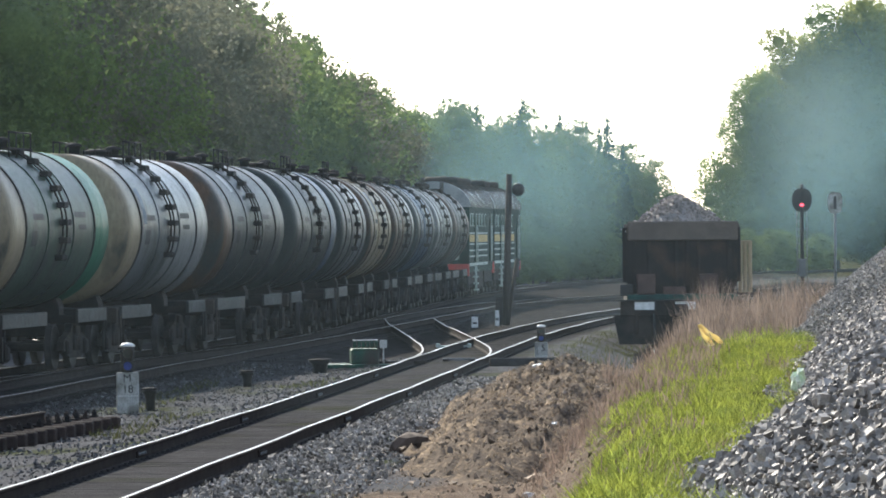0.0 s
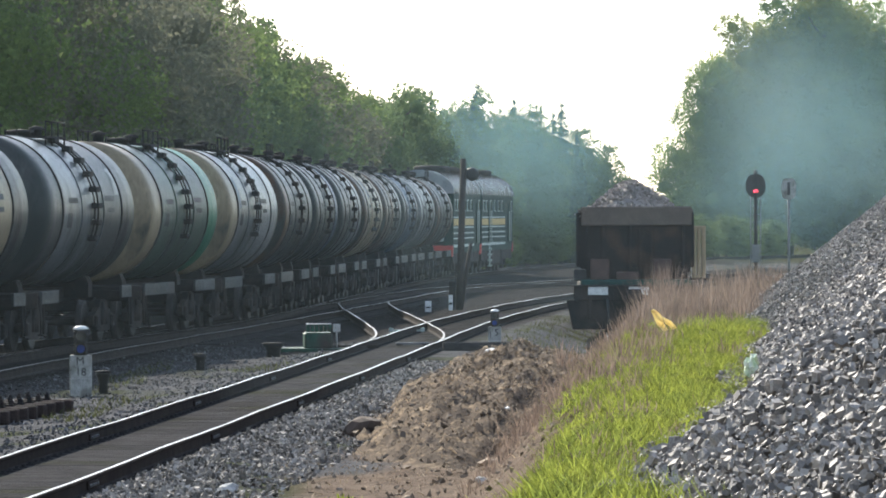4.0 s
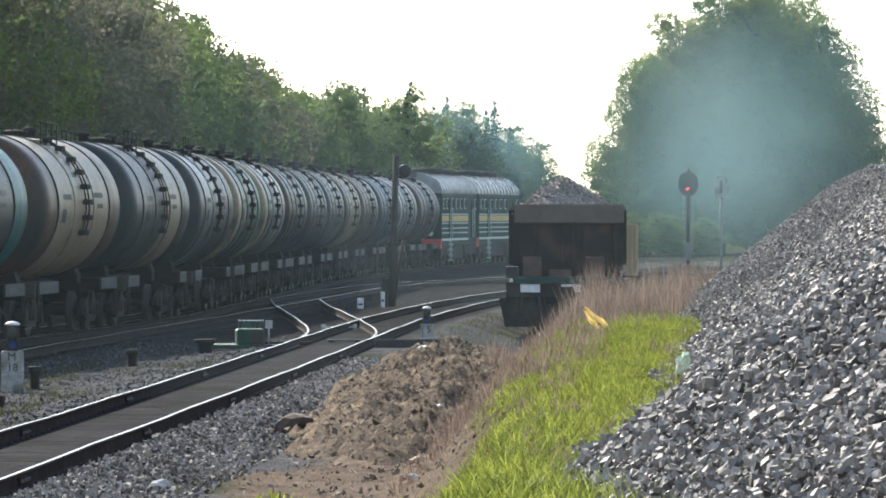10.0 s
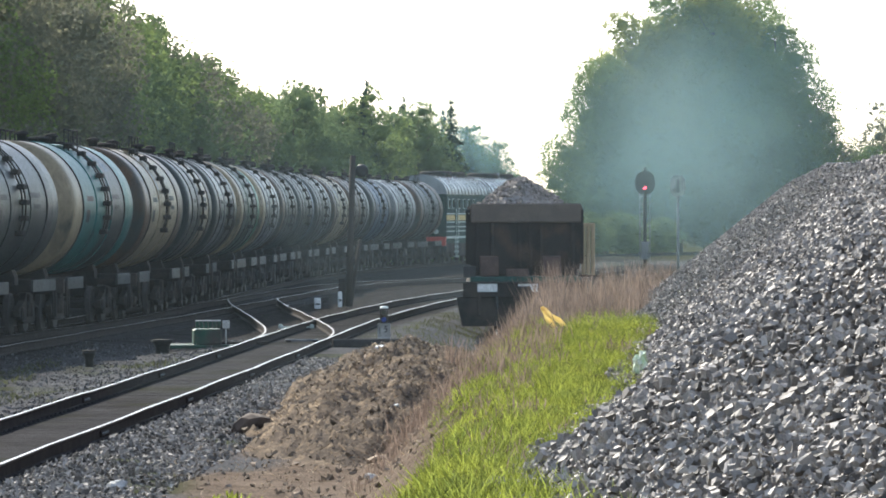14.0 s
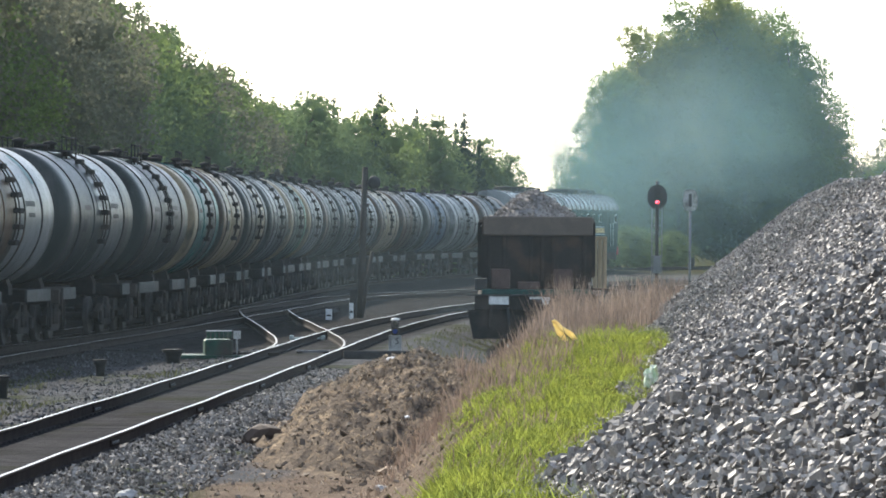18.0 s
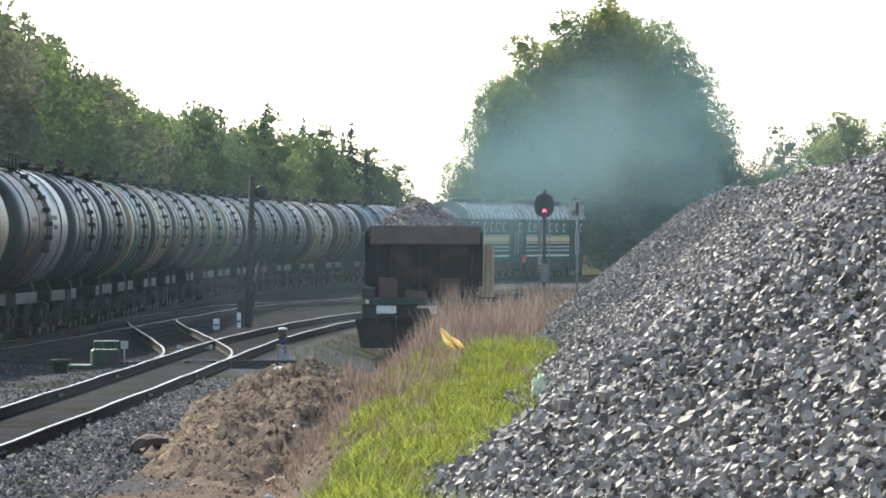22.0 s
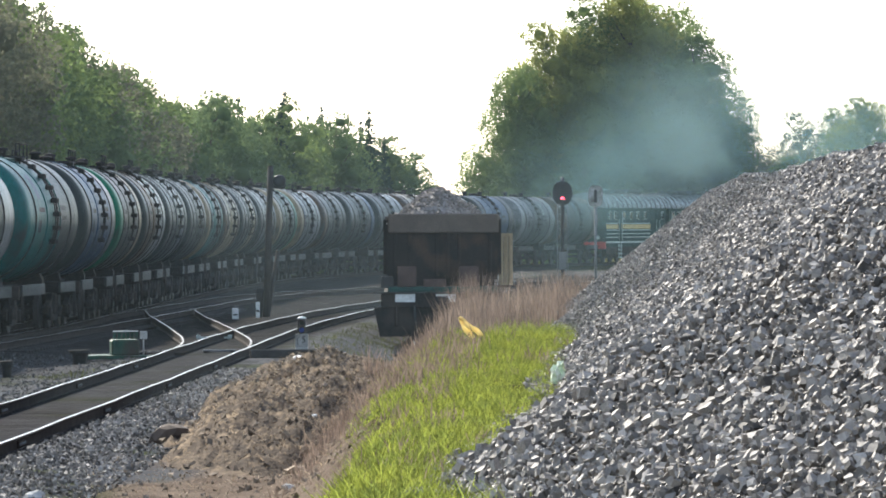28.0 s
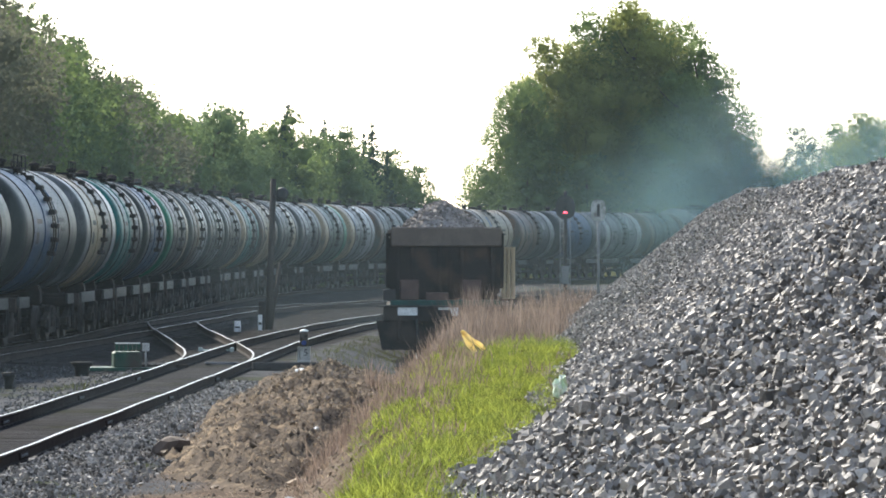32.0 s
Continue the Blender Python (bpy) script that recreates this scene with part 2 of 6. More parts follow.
B = bmesh.new


# ---------------------------------------------------------------- the plan
def smooth(a, b, v):
    v = np.clip((v - a) / (b - a), 0, 1)
    return v * v * (3 - 2 * v)


# main line: heading to the right of +Y, then its place
_ys = np.arange(-60.0, 700.0, 0.5)
_hd = np.interp(_ys, [118, 131, 141, 147, 155, 184, 208, 222, 245, 264, 275, 300, 330, 366, 400],
                [0.128, 0.115, 0.092, 0.062, 0.05, 0.057, 0.0555, 0.0637, 0.084, 0.11, 0.128, 0.174, 0.238, 0.327, 0.381])
_hd = np.convolve(np.pad(_hd, 6, mode="edge"), np.ones(13) / 13, "valid")
_xs = np.concatenate([[0], np.cumsum(np.tan(_hd[:-1]) * 0.5)])
_xs = _xs - np.interp(208.0, _ys, _xs) - 1.17
_arc = np.concatenate([[0], np.cumsum(0.5 / np.cos(_hd[:-1]))])
_arc = _arc - np.interp(208.0, _ys, _arc)


def main_x(y):
    return float(np.interp(y, _ys, _xs))


def main_at(s):
    """Place on the main line at s metres past the spot where the engine's rear stands at the start."""
    y = float(np.interp(s, _arc, _ys))
    return Vector((main_x(y), y, 0.0))


# the yard track in front, and its curve to the right
_ny = np.array([20, 58, 80.5, 100, 120, 139.5, 151, 163, 174.5, 189, 205, 225, 260.0])
_nx = np.array([-6.7, -4.05, -2.45, -1.1, 0.22, 1.52, 2.5, 3.62, 4.85, 6.75, 9.2, 12.8, 20.5])


def yard_x(y):
    # smooth through the plan's points
    return float(sum(np.interp(y + d, _ny, _nx) for d in (-6, -3, 0, 3, 6)) / 5)


def toe_x(y):
    y = np.maximum(y, 35.0)
    return 1.65 + 0.091 * (np.minimum(y, 66.0) - 35.0) + 0.069 * (np.maximum(y, 66.0) - 66.0)


def crest_x(y):
    return 5.75 + 0.0748 * (np.maximum(y, 38.5) - 38.5)


def grass_width(y):
    return 1.05 + 1.15 * smooth(36, 68, y) + 0.2 * smooth(80, 110, y)


def height(x, y):
    """The ground: the yard's flat bed, the bank on the right, the stone heap's foot."""
    x, y = np.asarray(x, float), np.asarray(y, float)
    yx = np.interp(y, _ny, _nx)
    z = np.full(np.broadcast(x, y).shape, -0.3)
    # the yard track's bed
    z = z + 0.1195 * (1 - smooth(1.5, 2.6, np.abs(x - yx)))
    mx = np.interp(y, _ys, _xs)
    z = z + 0.1 * (1 - smooth(1.7, 2.8, np.abs(x - mx)))
    # lower spur under the tipping wagon
    z = z - 0.4 * smooth(105, 135, y) * (1 - smooth(185, 210, y)) * smooth(1.9, 3.4, x - yx)
    # the bank
    top = 0.95 - 0.75 * smooth(70, 170, y)
    edge = toe_x(y) - grass_width(y) - 0.45
    z = z + (top - z) * smooth(-0.9, 0.9, x - edge) * (1 - smooth(150, 200, y))
    # far ground rises gently
    z = z + 1.2 * smooth(380, 900, y) + 0.4 * smooth(18, 40, np.abs(x - mx)) * smooth(120, 200, y)
    return z


def mound_shape(x, y):
    """The smooth form of the tipped soil beside the yard track, above the yard's level."""
    d = np.sqrt(((x - 1.95 - 0.035 * (y - 86)) / np.where(x < 1.95, 2.15, 1.75)) ** 2 + ((y - 87) / np.where(y < 87, 17.0, 22.0)) ** 2 + 0.012)
    a = 1.0 * np.clip(1.08 - d, 0, 1) ** 1.1
    d = np.sqrt(((x - 0.75 - 0.04 * (y - 74)) / 1.5) ** 2 + ((y - 74) / 10.0) ** 2 + 0.01)
    h = np.maximum(a, 0.62 * np.clip(1.05 - d, 0, 1))
    return h * smooth(0.0, 0.22, h + 0.02)


def mound_z(x, y):
    """Height of the rough soil mound over the sea of gravel, lumps included."""
    x, y = np.asarray(x, float), np.asarray(y, float)
    h = mound_shape(x, y)
    n = np.array([noise.fractal(Vector((a * 1.15, b * 0.42, 4.0)), 0.75, 2.1, 5) for a, b in zip(x.ravel(), y.ravel())]).reshape(x.shape)
    r = np.array([noise.noise(Vector((a * 0.75 + b * 0.1, b * 0.3, 8.0))) for a, b in zip(x.ravel(), y.ravel())]).reshape(x.shape)
    return -0.3 - 0.07 * (1 - smooth(0.0, 0.14, h)) + h + np.minimum(h * 1.6, 0.3) * (0.6 * n - 0.9 * np.abs(r) + 0.15)


def heap_z(x, y):
    """The crushed-stone heap above the ground: a long ridge at the angle of repose."""
    x, y = np.asarray(x, float), np.asarray(y, float)
    u = x - toe_x(y) + 0.6 * smooth(88, 112, y)
    w = 0.12 * np.sin(y * 0.21) + 0.08 * np.sin(y * 0.53 + 1.0)
    up = (u + w) * 2.85 / (crest_x(y) - toe_x(y))
    down = 2.85 - (x - crest_x(y) - 0.2) * 0.68
    low = np.interp(y, [50, 79, 105], [0.932, 0.915, 0.99])  # the ridge sinks a little towards its near end
    up, down = up * low, down - 2.85 * (1 - low)
    end = (119.0 - y) * 0.62
    end = np.minimum(end, (y - 13.0) * 0.62)
    z = np.minimum(np.minimum(up, down), np.minimum(end, 2.85 * low + 0.12 * np.sin(y * 0.16) + 0.1 * np.sin(y * 0.37 + 2)))
    return z


# ---------------------------------------------------------------- ground
def ground_material():
    m = bpy.data.materials.new("yard_ground")
    m.use_nodes = True
    N, L = m.node_tree.nodes, m.node_tree.links
    b = N["Principled BSDF"]
    b.inputs["Roughness"].default_value, b.inputs["Specular IOR Level"].default_value = 0.95, 0.0
    co = N.new("ShaderNodeTexCoord")
    at = N.new("ShaderNodeAttribute")
    at.attribute_name = "cover"
    sp = N.new("ShaderNodeSeparateColor")
    L.new(at.outputs["Color"], sp.inputs[0])

    def nz(s, d=5.0):
        n = N.new("ShaderNodeTexNoise")
        n.inputs["Scale"].default_value, n.inputs["Detail"].default_value = s, d
        L.new(co.outputs["Object"], n.inputs["Vector"])
        return n.outputs[0]

    def mix(f, c1, c2):
        x = N.new("ShaderNodeMix")
        x.data_type = "RGBA"
        for sock, v in ((x.inputs[0], f), (x.inputs[6], c1), (x.inputs[7], c2)):
            if isinstance(v, bpy.types.NodeSocket):
                L.new(v, sock)
            else:
                sock.default_value = v
        return x.outputs[2]

    def rng(v, lo, hi):
        r = N.new("ShaderNodeMapRange")
        r.inputs[1].default_value, r.inputs[2].default_value = lo, hi
        L.new(v, r.inputs[0])
        return r.outputs[0]

    big, mid, fine = nz(0.35), nz(2.3), nz(22.0, 3.0)
    rut_shade = N.new("ShaderNodeMapping")                         # streaks of darker soil colour that stand for shade in wheel tracks
    rut_shade.inputs["Scale"].default_value, rut_shade.inputs["Rotation"].default_value = (0.5, 2.6, 1.0), (0, 0, 0.15)
    L.new(co.outputs["Object"], rut_shade.inputs[0])
    rn = N.new("ShaderNodeTexNoise")
    rn.inputs["Scale"].default_value, rn.inputs["Detail"].default_value = 1.3, 6.0
    L.new(rut_shade.outputs[0], rn.inputs["Vector"])
    streak = rn.outputs[0]
    gravel = mix(rng(mid, 0.35, 0.65), (0.084, 0.084, 0.086, 1), (0.05, 0.05, 0.052, 1))
    gravel = mix(rng(fine, 0.4, 0.75), gravel, (0.125, 0.124, 0.124, 1))
    oily = mix(rng(mid, 0.35, 0.65), (0.04, 0.038, 0.037, 1), (0.024, 0.023, 0.022, 1))
    oily = mix(rng(nz(60.0, 2.0), 0.58, 0.75), oily, (0.085, 0.08, 0.076, 1))
    soil = mix(rng(mid, 0.35, 0.65), (0.15, 0.122, 0.096, 1), (0.092, 0.077, 0.063, 1))
    soil = mix(rng(streak, 0.45, 0.65), soil, (0.08, 0.063, 0.05, 1))
    soil = mix(rng(fine, 0.45, 0.7), soil, (0.19, 0.145, 0.11, 1))
    # turf colour is darkened to stand for shade between the blades
    turf = mix(rng(mid, 0.35, 0.65), (0.045, 0.055, 0.018, 1), (0.07, 0.055, 0.03, 1))
    weeds = mix(rng(big, 0.52, 0.62), gravel, (0.05, 0.055, 0.03, 1))
    c = mix(rng(fine, 0.55, 0.75), weeds, gravel)
    c = mix(sp.outputs[2], c, oily)
    c = mix(sp.outputs[1], c, soil)
    c = mix(sp.outputs[0], c, turf)
    L.new(c, b.inputs["Base Color"])
    bp = N.new("ShaderNodeBump")
    bp.inputs["Strength"].default_value, bp.inputs["Distance"].default_value = 0.7, 0.06
    L.new(fine, bp.inputs["Height"])
    L.new(bp.outputs[0], b.inputs["Normal"])
    return m


def build_ground():
    ys = np.concatenate([[-1500, -600, -200, -80, -30], np.arange(-10, 36, 4.0), np.arange(36, 130, 0.45), np.arange(130, 210, 1.2),
                         np.arange(212, 420, 6.0), [440, 480, 540, 620, 760, 1000, 1500, 2600, 4200]])
    off = np.concatenate([[-2500, -900, -400, -200, -120, -80, -55, -40, -30, -24], np.arange(-20, -6, 0.8), np.arange(-6, 9, 0.22),
                          np.arange(9, 26, 1.0), [28, 34, 45, 60, 90, 140, 250, 500, 1000, 2500]])
    xx = off[None, :] + np.clip((ys[:, None] - 38.5), 0, 160) * 0.072 * (np.abs(off[None, :]) < 300)
    yy = np.repeat(ys[:, None], len(off), 1)
    zz = height(xx, yy)
    rg = np.random.default_rng(3)
    lump = np.array([[noise.noise(Vector((x * 1.3, y * 0.9, 0))) for x in r] if 30 < y < 140 else [0] * len(off)
                     for y, r in zip(ys, xx)])
    yx = np.interp(yy, _ny, _nx)
    near_track = np.abs(xx - yx) < 1.5
    zz = zz + lump * 0.03 * ~near_track + rg.normal(0, 0.012, zz.shape) * (np.abs(off[None, :]) < 30) * ~near_track
    nr, nc = xx.shape
    idx = np.arange(nr * nc).reshape(nr, nc)
    faces = np.stack([idx[:-1, :-1], idx[:-1, 1:], idx[1:, 1:], idx[1:, :-1]], -1).reshape(-1, 4)
    ob = raw("ground", np.stack([xx, yy, zz], -1).reshape(-1, 3), faces, ground_material(), smooth=True)
    tagged(ob, "gravelly railway yard ground with soil mound and grassy bank", "ground", kind="structure")
    edge = toe_x(yy) - grass_width(yy)
    wob = np.array([[noise.noise(Vector((x * 0.8, y * 0.25, 5))) for x in r] for y, r in zip(ys, np.clip(xx, -200, 200))])
    bank = smooth(-0.25, 0.3, xx - edge + 0.35 * wob)
    far = smooth(16, 24, np.abs(xx - np.interp(yy, _ys, _xs)) + 3 * wob) * smooth(90, 120, yy) + smooth(330, 380, yy)
    grass = np.clip(bank * (yy < 260) + far, 0, 1)
    grass = grass * (1 - smooth(-0.2, 0.3, xx - toe_x(yy)) * (yy < 125))
    dirt = smooth(0.05, 0.3, np.exp(-0.9 * (((xx - 1.9) / 2.1) ** 2 + ((yy - 78) / 28.0) ** 2)) - 0.16 + 0.3 * wob) * (xx - yx > 1.9)
    dirt = np.maximum(dirt, smooth(0, 1.0, xx - yx - 2.5 + 1.3 * wob) * (yy < 135) * (1 - bank))
    oil = 0.65 * (1 - smooth(0.75, 1.0, np.abs(xx - yx))) + (1 - smooth(2.0, 5.5, np.abs(xx - np.interp(yy, _ys, _xs) - 1.2) - 1.5 * smooth(120, 160, yy) + wob)) * 0.9
    oil = np.maximum(oil, smooth(112, 135, yy) * (xx > np.interp(yy, _ys, _xs) - 2) * (1 - smooth(0.8, 1.6, xx - yx)) * (yy < 300))
    at = ob.data.color_attributes.new("cover", "FLOAT_COLOR", "POINT")
    col = np.stack([grass, np.clip(dirt, 0, 1), np.clip(oil, 0, 1), np.ones_like(oil)], -1).astype(np.float32)
    at.data.foreach_set("color", col.ravel())
    return ob


build_ground()


def build_mound():
    xs, ys = np.arange(-1.6, 5.0, 0.05), np.arange(63.0, 111.0, 0.16)
    X, Y = np.meshgrid(xs, ys)
    Z = np.where(mound_shape(X, Y) > 0.02, mound_z(X, Y), -0.5)
    Z = Z + np.random.default_rng(6).normal(0, 0.03, Z.shape) * smooth(0.02, 0.2, mound_shape(X, Y))
    idx = np.arange(X.size).reshape(X.shape)
    f = np.stack([idx[:-1, :-1], idx[:-1, 1:], idx[1:, 1:], idx[1:, :-1]], -1).reshape(-1, 4)
    f = f[(Z.ravel()[f] > -0.45).all(1)]
    soil = mat("dug_soil", (0.165, 0.134, 0.104, 1), (0.095, 0.08, 0.066, 1), rough=0.95, scale=1.6, fine=16, bump=0.06, spec=0.0, dirt=(0.25, 0.195, 0.135, 1), dirt_scale=3.5, dirt_amount=0.4)
    ob = raw("soil_mound", np.stack([X, Y, Z], -1).reshape(-1, 3), f, soil, smooth=True)
    return tagged(ob, "lumpy mound of dug brown soil beside the yard track", "soil mound", kind="structure")


build_mound()

# ---------------------------------------------------------------- tracks
RAIL_PROFILE = [(-0.065, -0.18), (0.065, -0.18), (0.065, -0.165), (0.015, -0.15), (0.012, -0.05), (0.036, -0.035), (0.036, -0.008),
                (0.02, 0.0), (-0.02, 0.0), (-0.036, -0.008), (-0.036, -0.035), (-0.012, -0.05), (-0.015, -0.15), (-0.065, -0.165)]


def sweep(name, pts, parent, label="", prof=None, head=7, top=None):
    """A rail along a line of points: worn bright head, dark web and foot."""
    prof = prof or RAIL_PROFILE
    pts = [Vector(p) for p in pts]
    n, verts, faces, mis = len(prof), [], [], []
    for i, p in enumerate(pts):
        d = (pts[min(i + 1, len(pts) - 1)] - pts[max(i - 1, 0)]).normalized()
        side = d.cross(Vector((0, 0, 1))).normalized()
        verts += [p + side * u + Vector((0, 0, v)) for u, v in prof]
    for i in range(len(pts) - 1):
        for k in range(n):
            a, b2 = i * n + k, i * n + (k + 1) % n
            faces.append((a, b2, b2 + n, a + n))
            mis.append(1 if k == head else 0)
    ob = raw(name, [tuple(v) for v in verts], faces, [M_RAIL, top or M_RAILTOP], mis=mis)
    ob.parent = parent
    return tagged(ob, label)


def sleeper_mesh():
    bm = B()
    box(bm, (0, 0, -0.28), (2.7, 0.24, 0.2), bev=0.025)
    for s in (-0.8, 0.8):
        box(bm, (s, 0, -0.175), (0.3, 0.17, 0.02))
        for q in (-0.1, 0.1):
            box(bm, (s + q, 0, -0.16), (0.04, 0.06, 0.04))
    return part("sleeper", bm, M_SLEEPER)


def track(name, label, fx, y0, y1, z=0.0, step=2.0, sleepers=None, top=None):
    tr = thing(name, label, "railway track", kind="structure")
    ys = np.arange(y0, y1 + 0.01, step)
    for off in (-0.795, 0.795):
        pts = []
        for i, y in enumerate(ys):
            h = math.atan2(fx(y + 0.5) - fx(y - 0.5), 1)
            dip = 0.006 * math.sin(y * 0.5 + off) + 0.002 * math.sin(y * 1.1)
            pts.append((fx(y) + off * math.cos(h), y - off * math.sin(h), z + dip))
        sweep("rail", pts, tr, top=top)
    if sleepers:
        sl = sleeper_mesh()
        sl.parent = tr
        first = True
        for y in np.arange(sleepers[0], sleepers[1], 0.55):
            h = math.atan2(fx(y + 0.5) - fx(y - 0.5), 1)
            m = pose(fx(y), y, z + random.uniform(-0.005, 0.005), 0, 0, -math.degrees(h) + random.uniform(-1, 1))
            if first:
                sl.matrix_basis, first = m, False
            else:
                again(sl, m)
    return tr


track("yard_track", "worn yard track with shiny rail heads on oily ballast", yard_x, 20, 258, sleepers=(52, 200))
track("main_track", "main line track curving away under the tank train", main_x, 60, 470, sleepers=(180, 290))
SPUR_X = 6.5


def spur_x(y):
    return SPUR_X + 0.035 * (y - 146)


track("spur_track", "low spur track under the loaded tipping wagon", spur_x, 138, 182, z=-0.45, sleepers=(139, 170))


_by, _bx = [60, 92, 106, 123, 145, 162, 180, 196, 210, 218, 226, 240, 262], [-10.4, -7.6, -6.5, -4.95, -2.85, -1.38, 0.15, 1.45, 3.0, 4.85, 7.1, 11.3, 18.5]
_cy, _cx = [112, 118, 122, 129, 139, 151, 160, 174, 184], [-0.27, 0.12, 0.3, 0.32, 0.0, -0.42, -0.8, -1.16, -0.5]


def siding_x(y):
    # the track that parts from the main line and runs in front of it
    return float(sum(np.interp(y + d, _by, _bx) for d in (-6, -3, 0, 3, 6)) / 5) - 0.795


def cross_x(y):
    # the crossover from the yard track to the siding
    return float(sum(np.interp(y + d, _cy, _cx) for d in (-4, -2, 0, 2, 4)) / 5)


track("siding_track", "dull siding track parting from the main line", siding_x, 62, 192, z=-0.012, sleepers=(126, 190), top=mat("half_worn_rail_head", (0.42, 0.41, 0.4, 1), (0.3, 0.29, 0.28, 1), rough=0.46, metal=1.0, scale=2, fine=30))
track("siding_bend", "bright worn siding rails bending away beside the yard track", siding_x, 192, 256, z=-0.012)
CROSSOVER = track("crossover_track", "crossover turnout linking the yard track to the siding", cross_x, 119, 174, z=0.004, step=1.5, top=M_RAILDULL)

# ---------------------------------------------------------------- tank train
def tank_paint(name, col, grime=0.5, rough=0.42):
    return mat(name, col, tuple(c * 0.8 for c in col[:3]) + (1,), rough=rough, scale=0.8, fine=14, stretch=(1, 1, 0.5),
               dirt=(0.03, 0.036, 0.034, 1), dirt_scale=1.3, dirt_amount=grime + 0.12, spec=0.1)


PAINT = {
    "white": tank_paint("white_tank_paint", (0.211, 0.217, 0.217, 1), 0.3, 0.36),
    "silver": tank_paint("silver_tank_paint", (0.115, 0.124, 0.130, 1), 0.4, 0.36),
    "grey": tank_paint("grey_tank_paint", (0.058, 0.059, 0.059, 1), 0.5),
    "slate": tank_paint("slate_tank_paint", (0.029, 0.036, 0.040, 1), 0.5),
    "dark": tank_paint("dark_tank_paint", (0.014, 0.015, 0.018, 1), 0.6),
    "green": tank_paint("green_tank_paint", (0.010, 0.125, 0.070, 1), 0.1),
    "sage": tank_paint("sage_tank_paint", (0.050, 0.078, 0.060, 1), 0.35),
    "beige": tank_paint("beige_tank_paint", (0.235, 0.190, 0.125, 1), 0.15),
    "brown": tank_paint("brown_tank_paint", (0.080, 0.048, 0.030, 1), 0.35),
    "rust": tank_paint("rust_tank_paint", (0.086, 0.045, 0.029, 1), 0.4),
    "blue": tank_paint("blue_tank_paint", (0.022, 0.054, 0.105, 1), 0.25),
    "teal": tank_paint("teal_tank_paint", (0.014, 0.105, 0.100, 1), 0.2),
}
TR, TZ = 1.6, 2.89        # tank radius and axis height


def bogie_parts(w, x0):
    for sy in (-1.02, 1.02):
        bm = B()
        slab(bm, [(-1.2, 0.42), (-1.2, 0.6), (-0.5, 0.78), (-0.35, 0.95), (0.35, 0.95), (0.5, 0.78), (1.2, 0.6), (1.2, 0.42), (0.55, 0.25), (-0.55, 0.25)],
             sy - 0.07, sy + 0.07, Matrix.Translation((x0, 0, 0)))
        for s in (-0.925, 0.925):
            box(bm, (x0 + s, sy * 1.06, 0.475), (0.3, 0.16, 0.3), bev=0.04)
        for s in (-0.22, 0, 0.22):
            rod(bm, (x0 + s, sy * 1.05, 0.4), (x0 + s, sy * 1.05, 0.75), 0.075, 8)
        part("bogie_frame", bm, M_STEEL_DK, w)
    bm = B()
    box(bm, (x0, 0, 0.8), (0.5, 2.3, 0.24), bev=0.03)
    part("bolster", bm, M_STEEL_DK, w)
    for s in (-0.925, 0.925):
        bm = B()
        for sy in (-1, 1):
            lathe(bm, [(0.12, -0.06), (0.4, -0.045), (0.475, -0.06), (0.475, 0.05), (0.5, 0.07), (0.42, 0.09), (0.13, 0.08)][::1],
                  20, Matrix.Translation((0, sy * 0.79, 0)) @ Matrix.Rotation(radians(90 * sy), 4, "X"))
        rod(bm, (0, -1.1, 0), (0, 1.1, 0), 0.085, 10)
        part("wheelset", bm, M_WHEEL, w, at=pose(x0 + s, 0, 0.475))


MARKS = random.Random(17)


def curved_plate(bm, x, a, ln, hh, sy):
    """A thin plate lying on the shell; a is its angle from the top, hh its length round the shell."""
    rows = []
    for k in range(5):
        t = radians(a) + (k / 4 - 0.5) * hh / TR
        for r in (TR + 0.004, TR + 0.012):
            rows.append([bm.verts.new((x + s * ln / 2, sy * r * math.sin(t), TZ + r * math.cos(t))) for s in (-1, 1)])
    for k in range(4):
        for o in (0, 1):
            p, q = rows[2 * k + o], rows[2 * k + 2 + o]
            bm.faces.new((p[0], p[1], q[1], q[0]))
    return bm


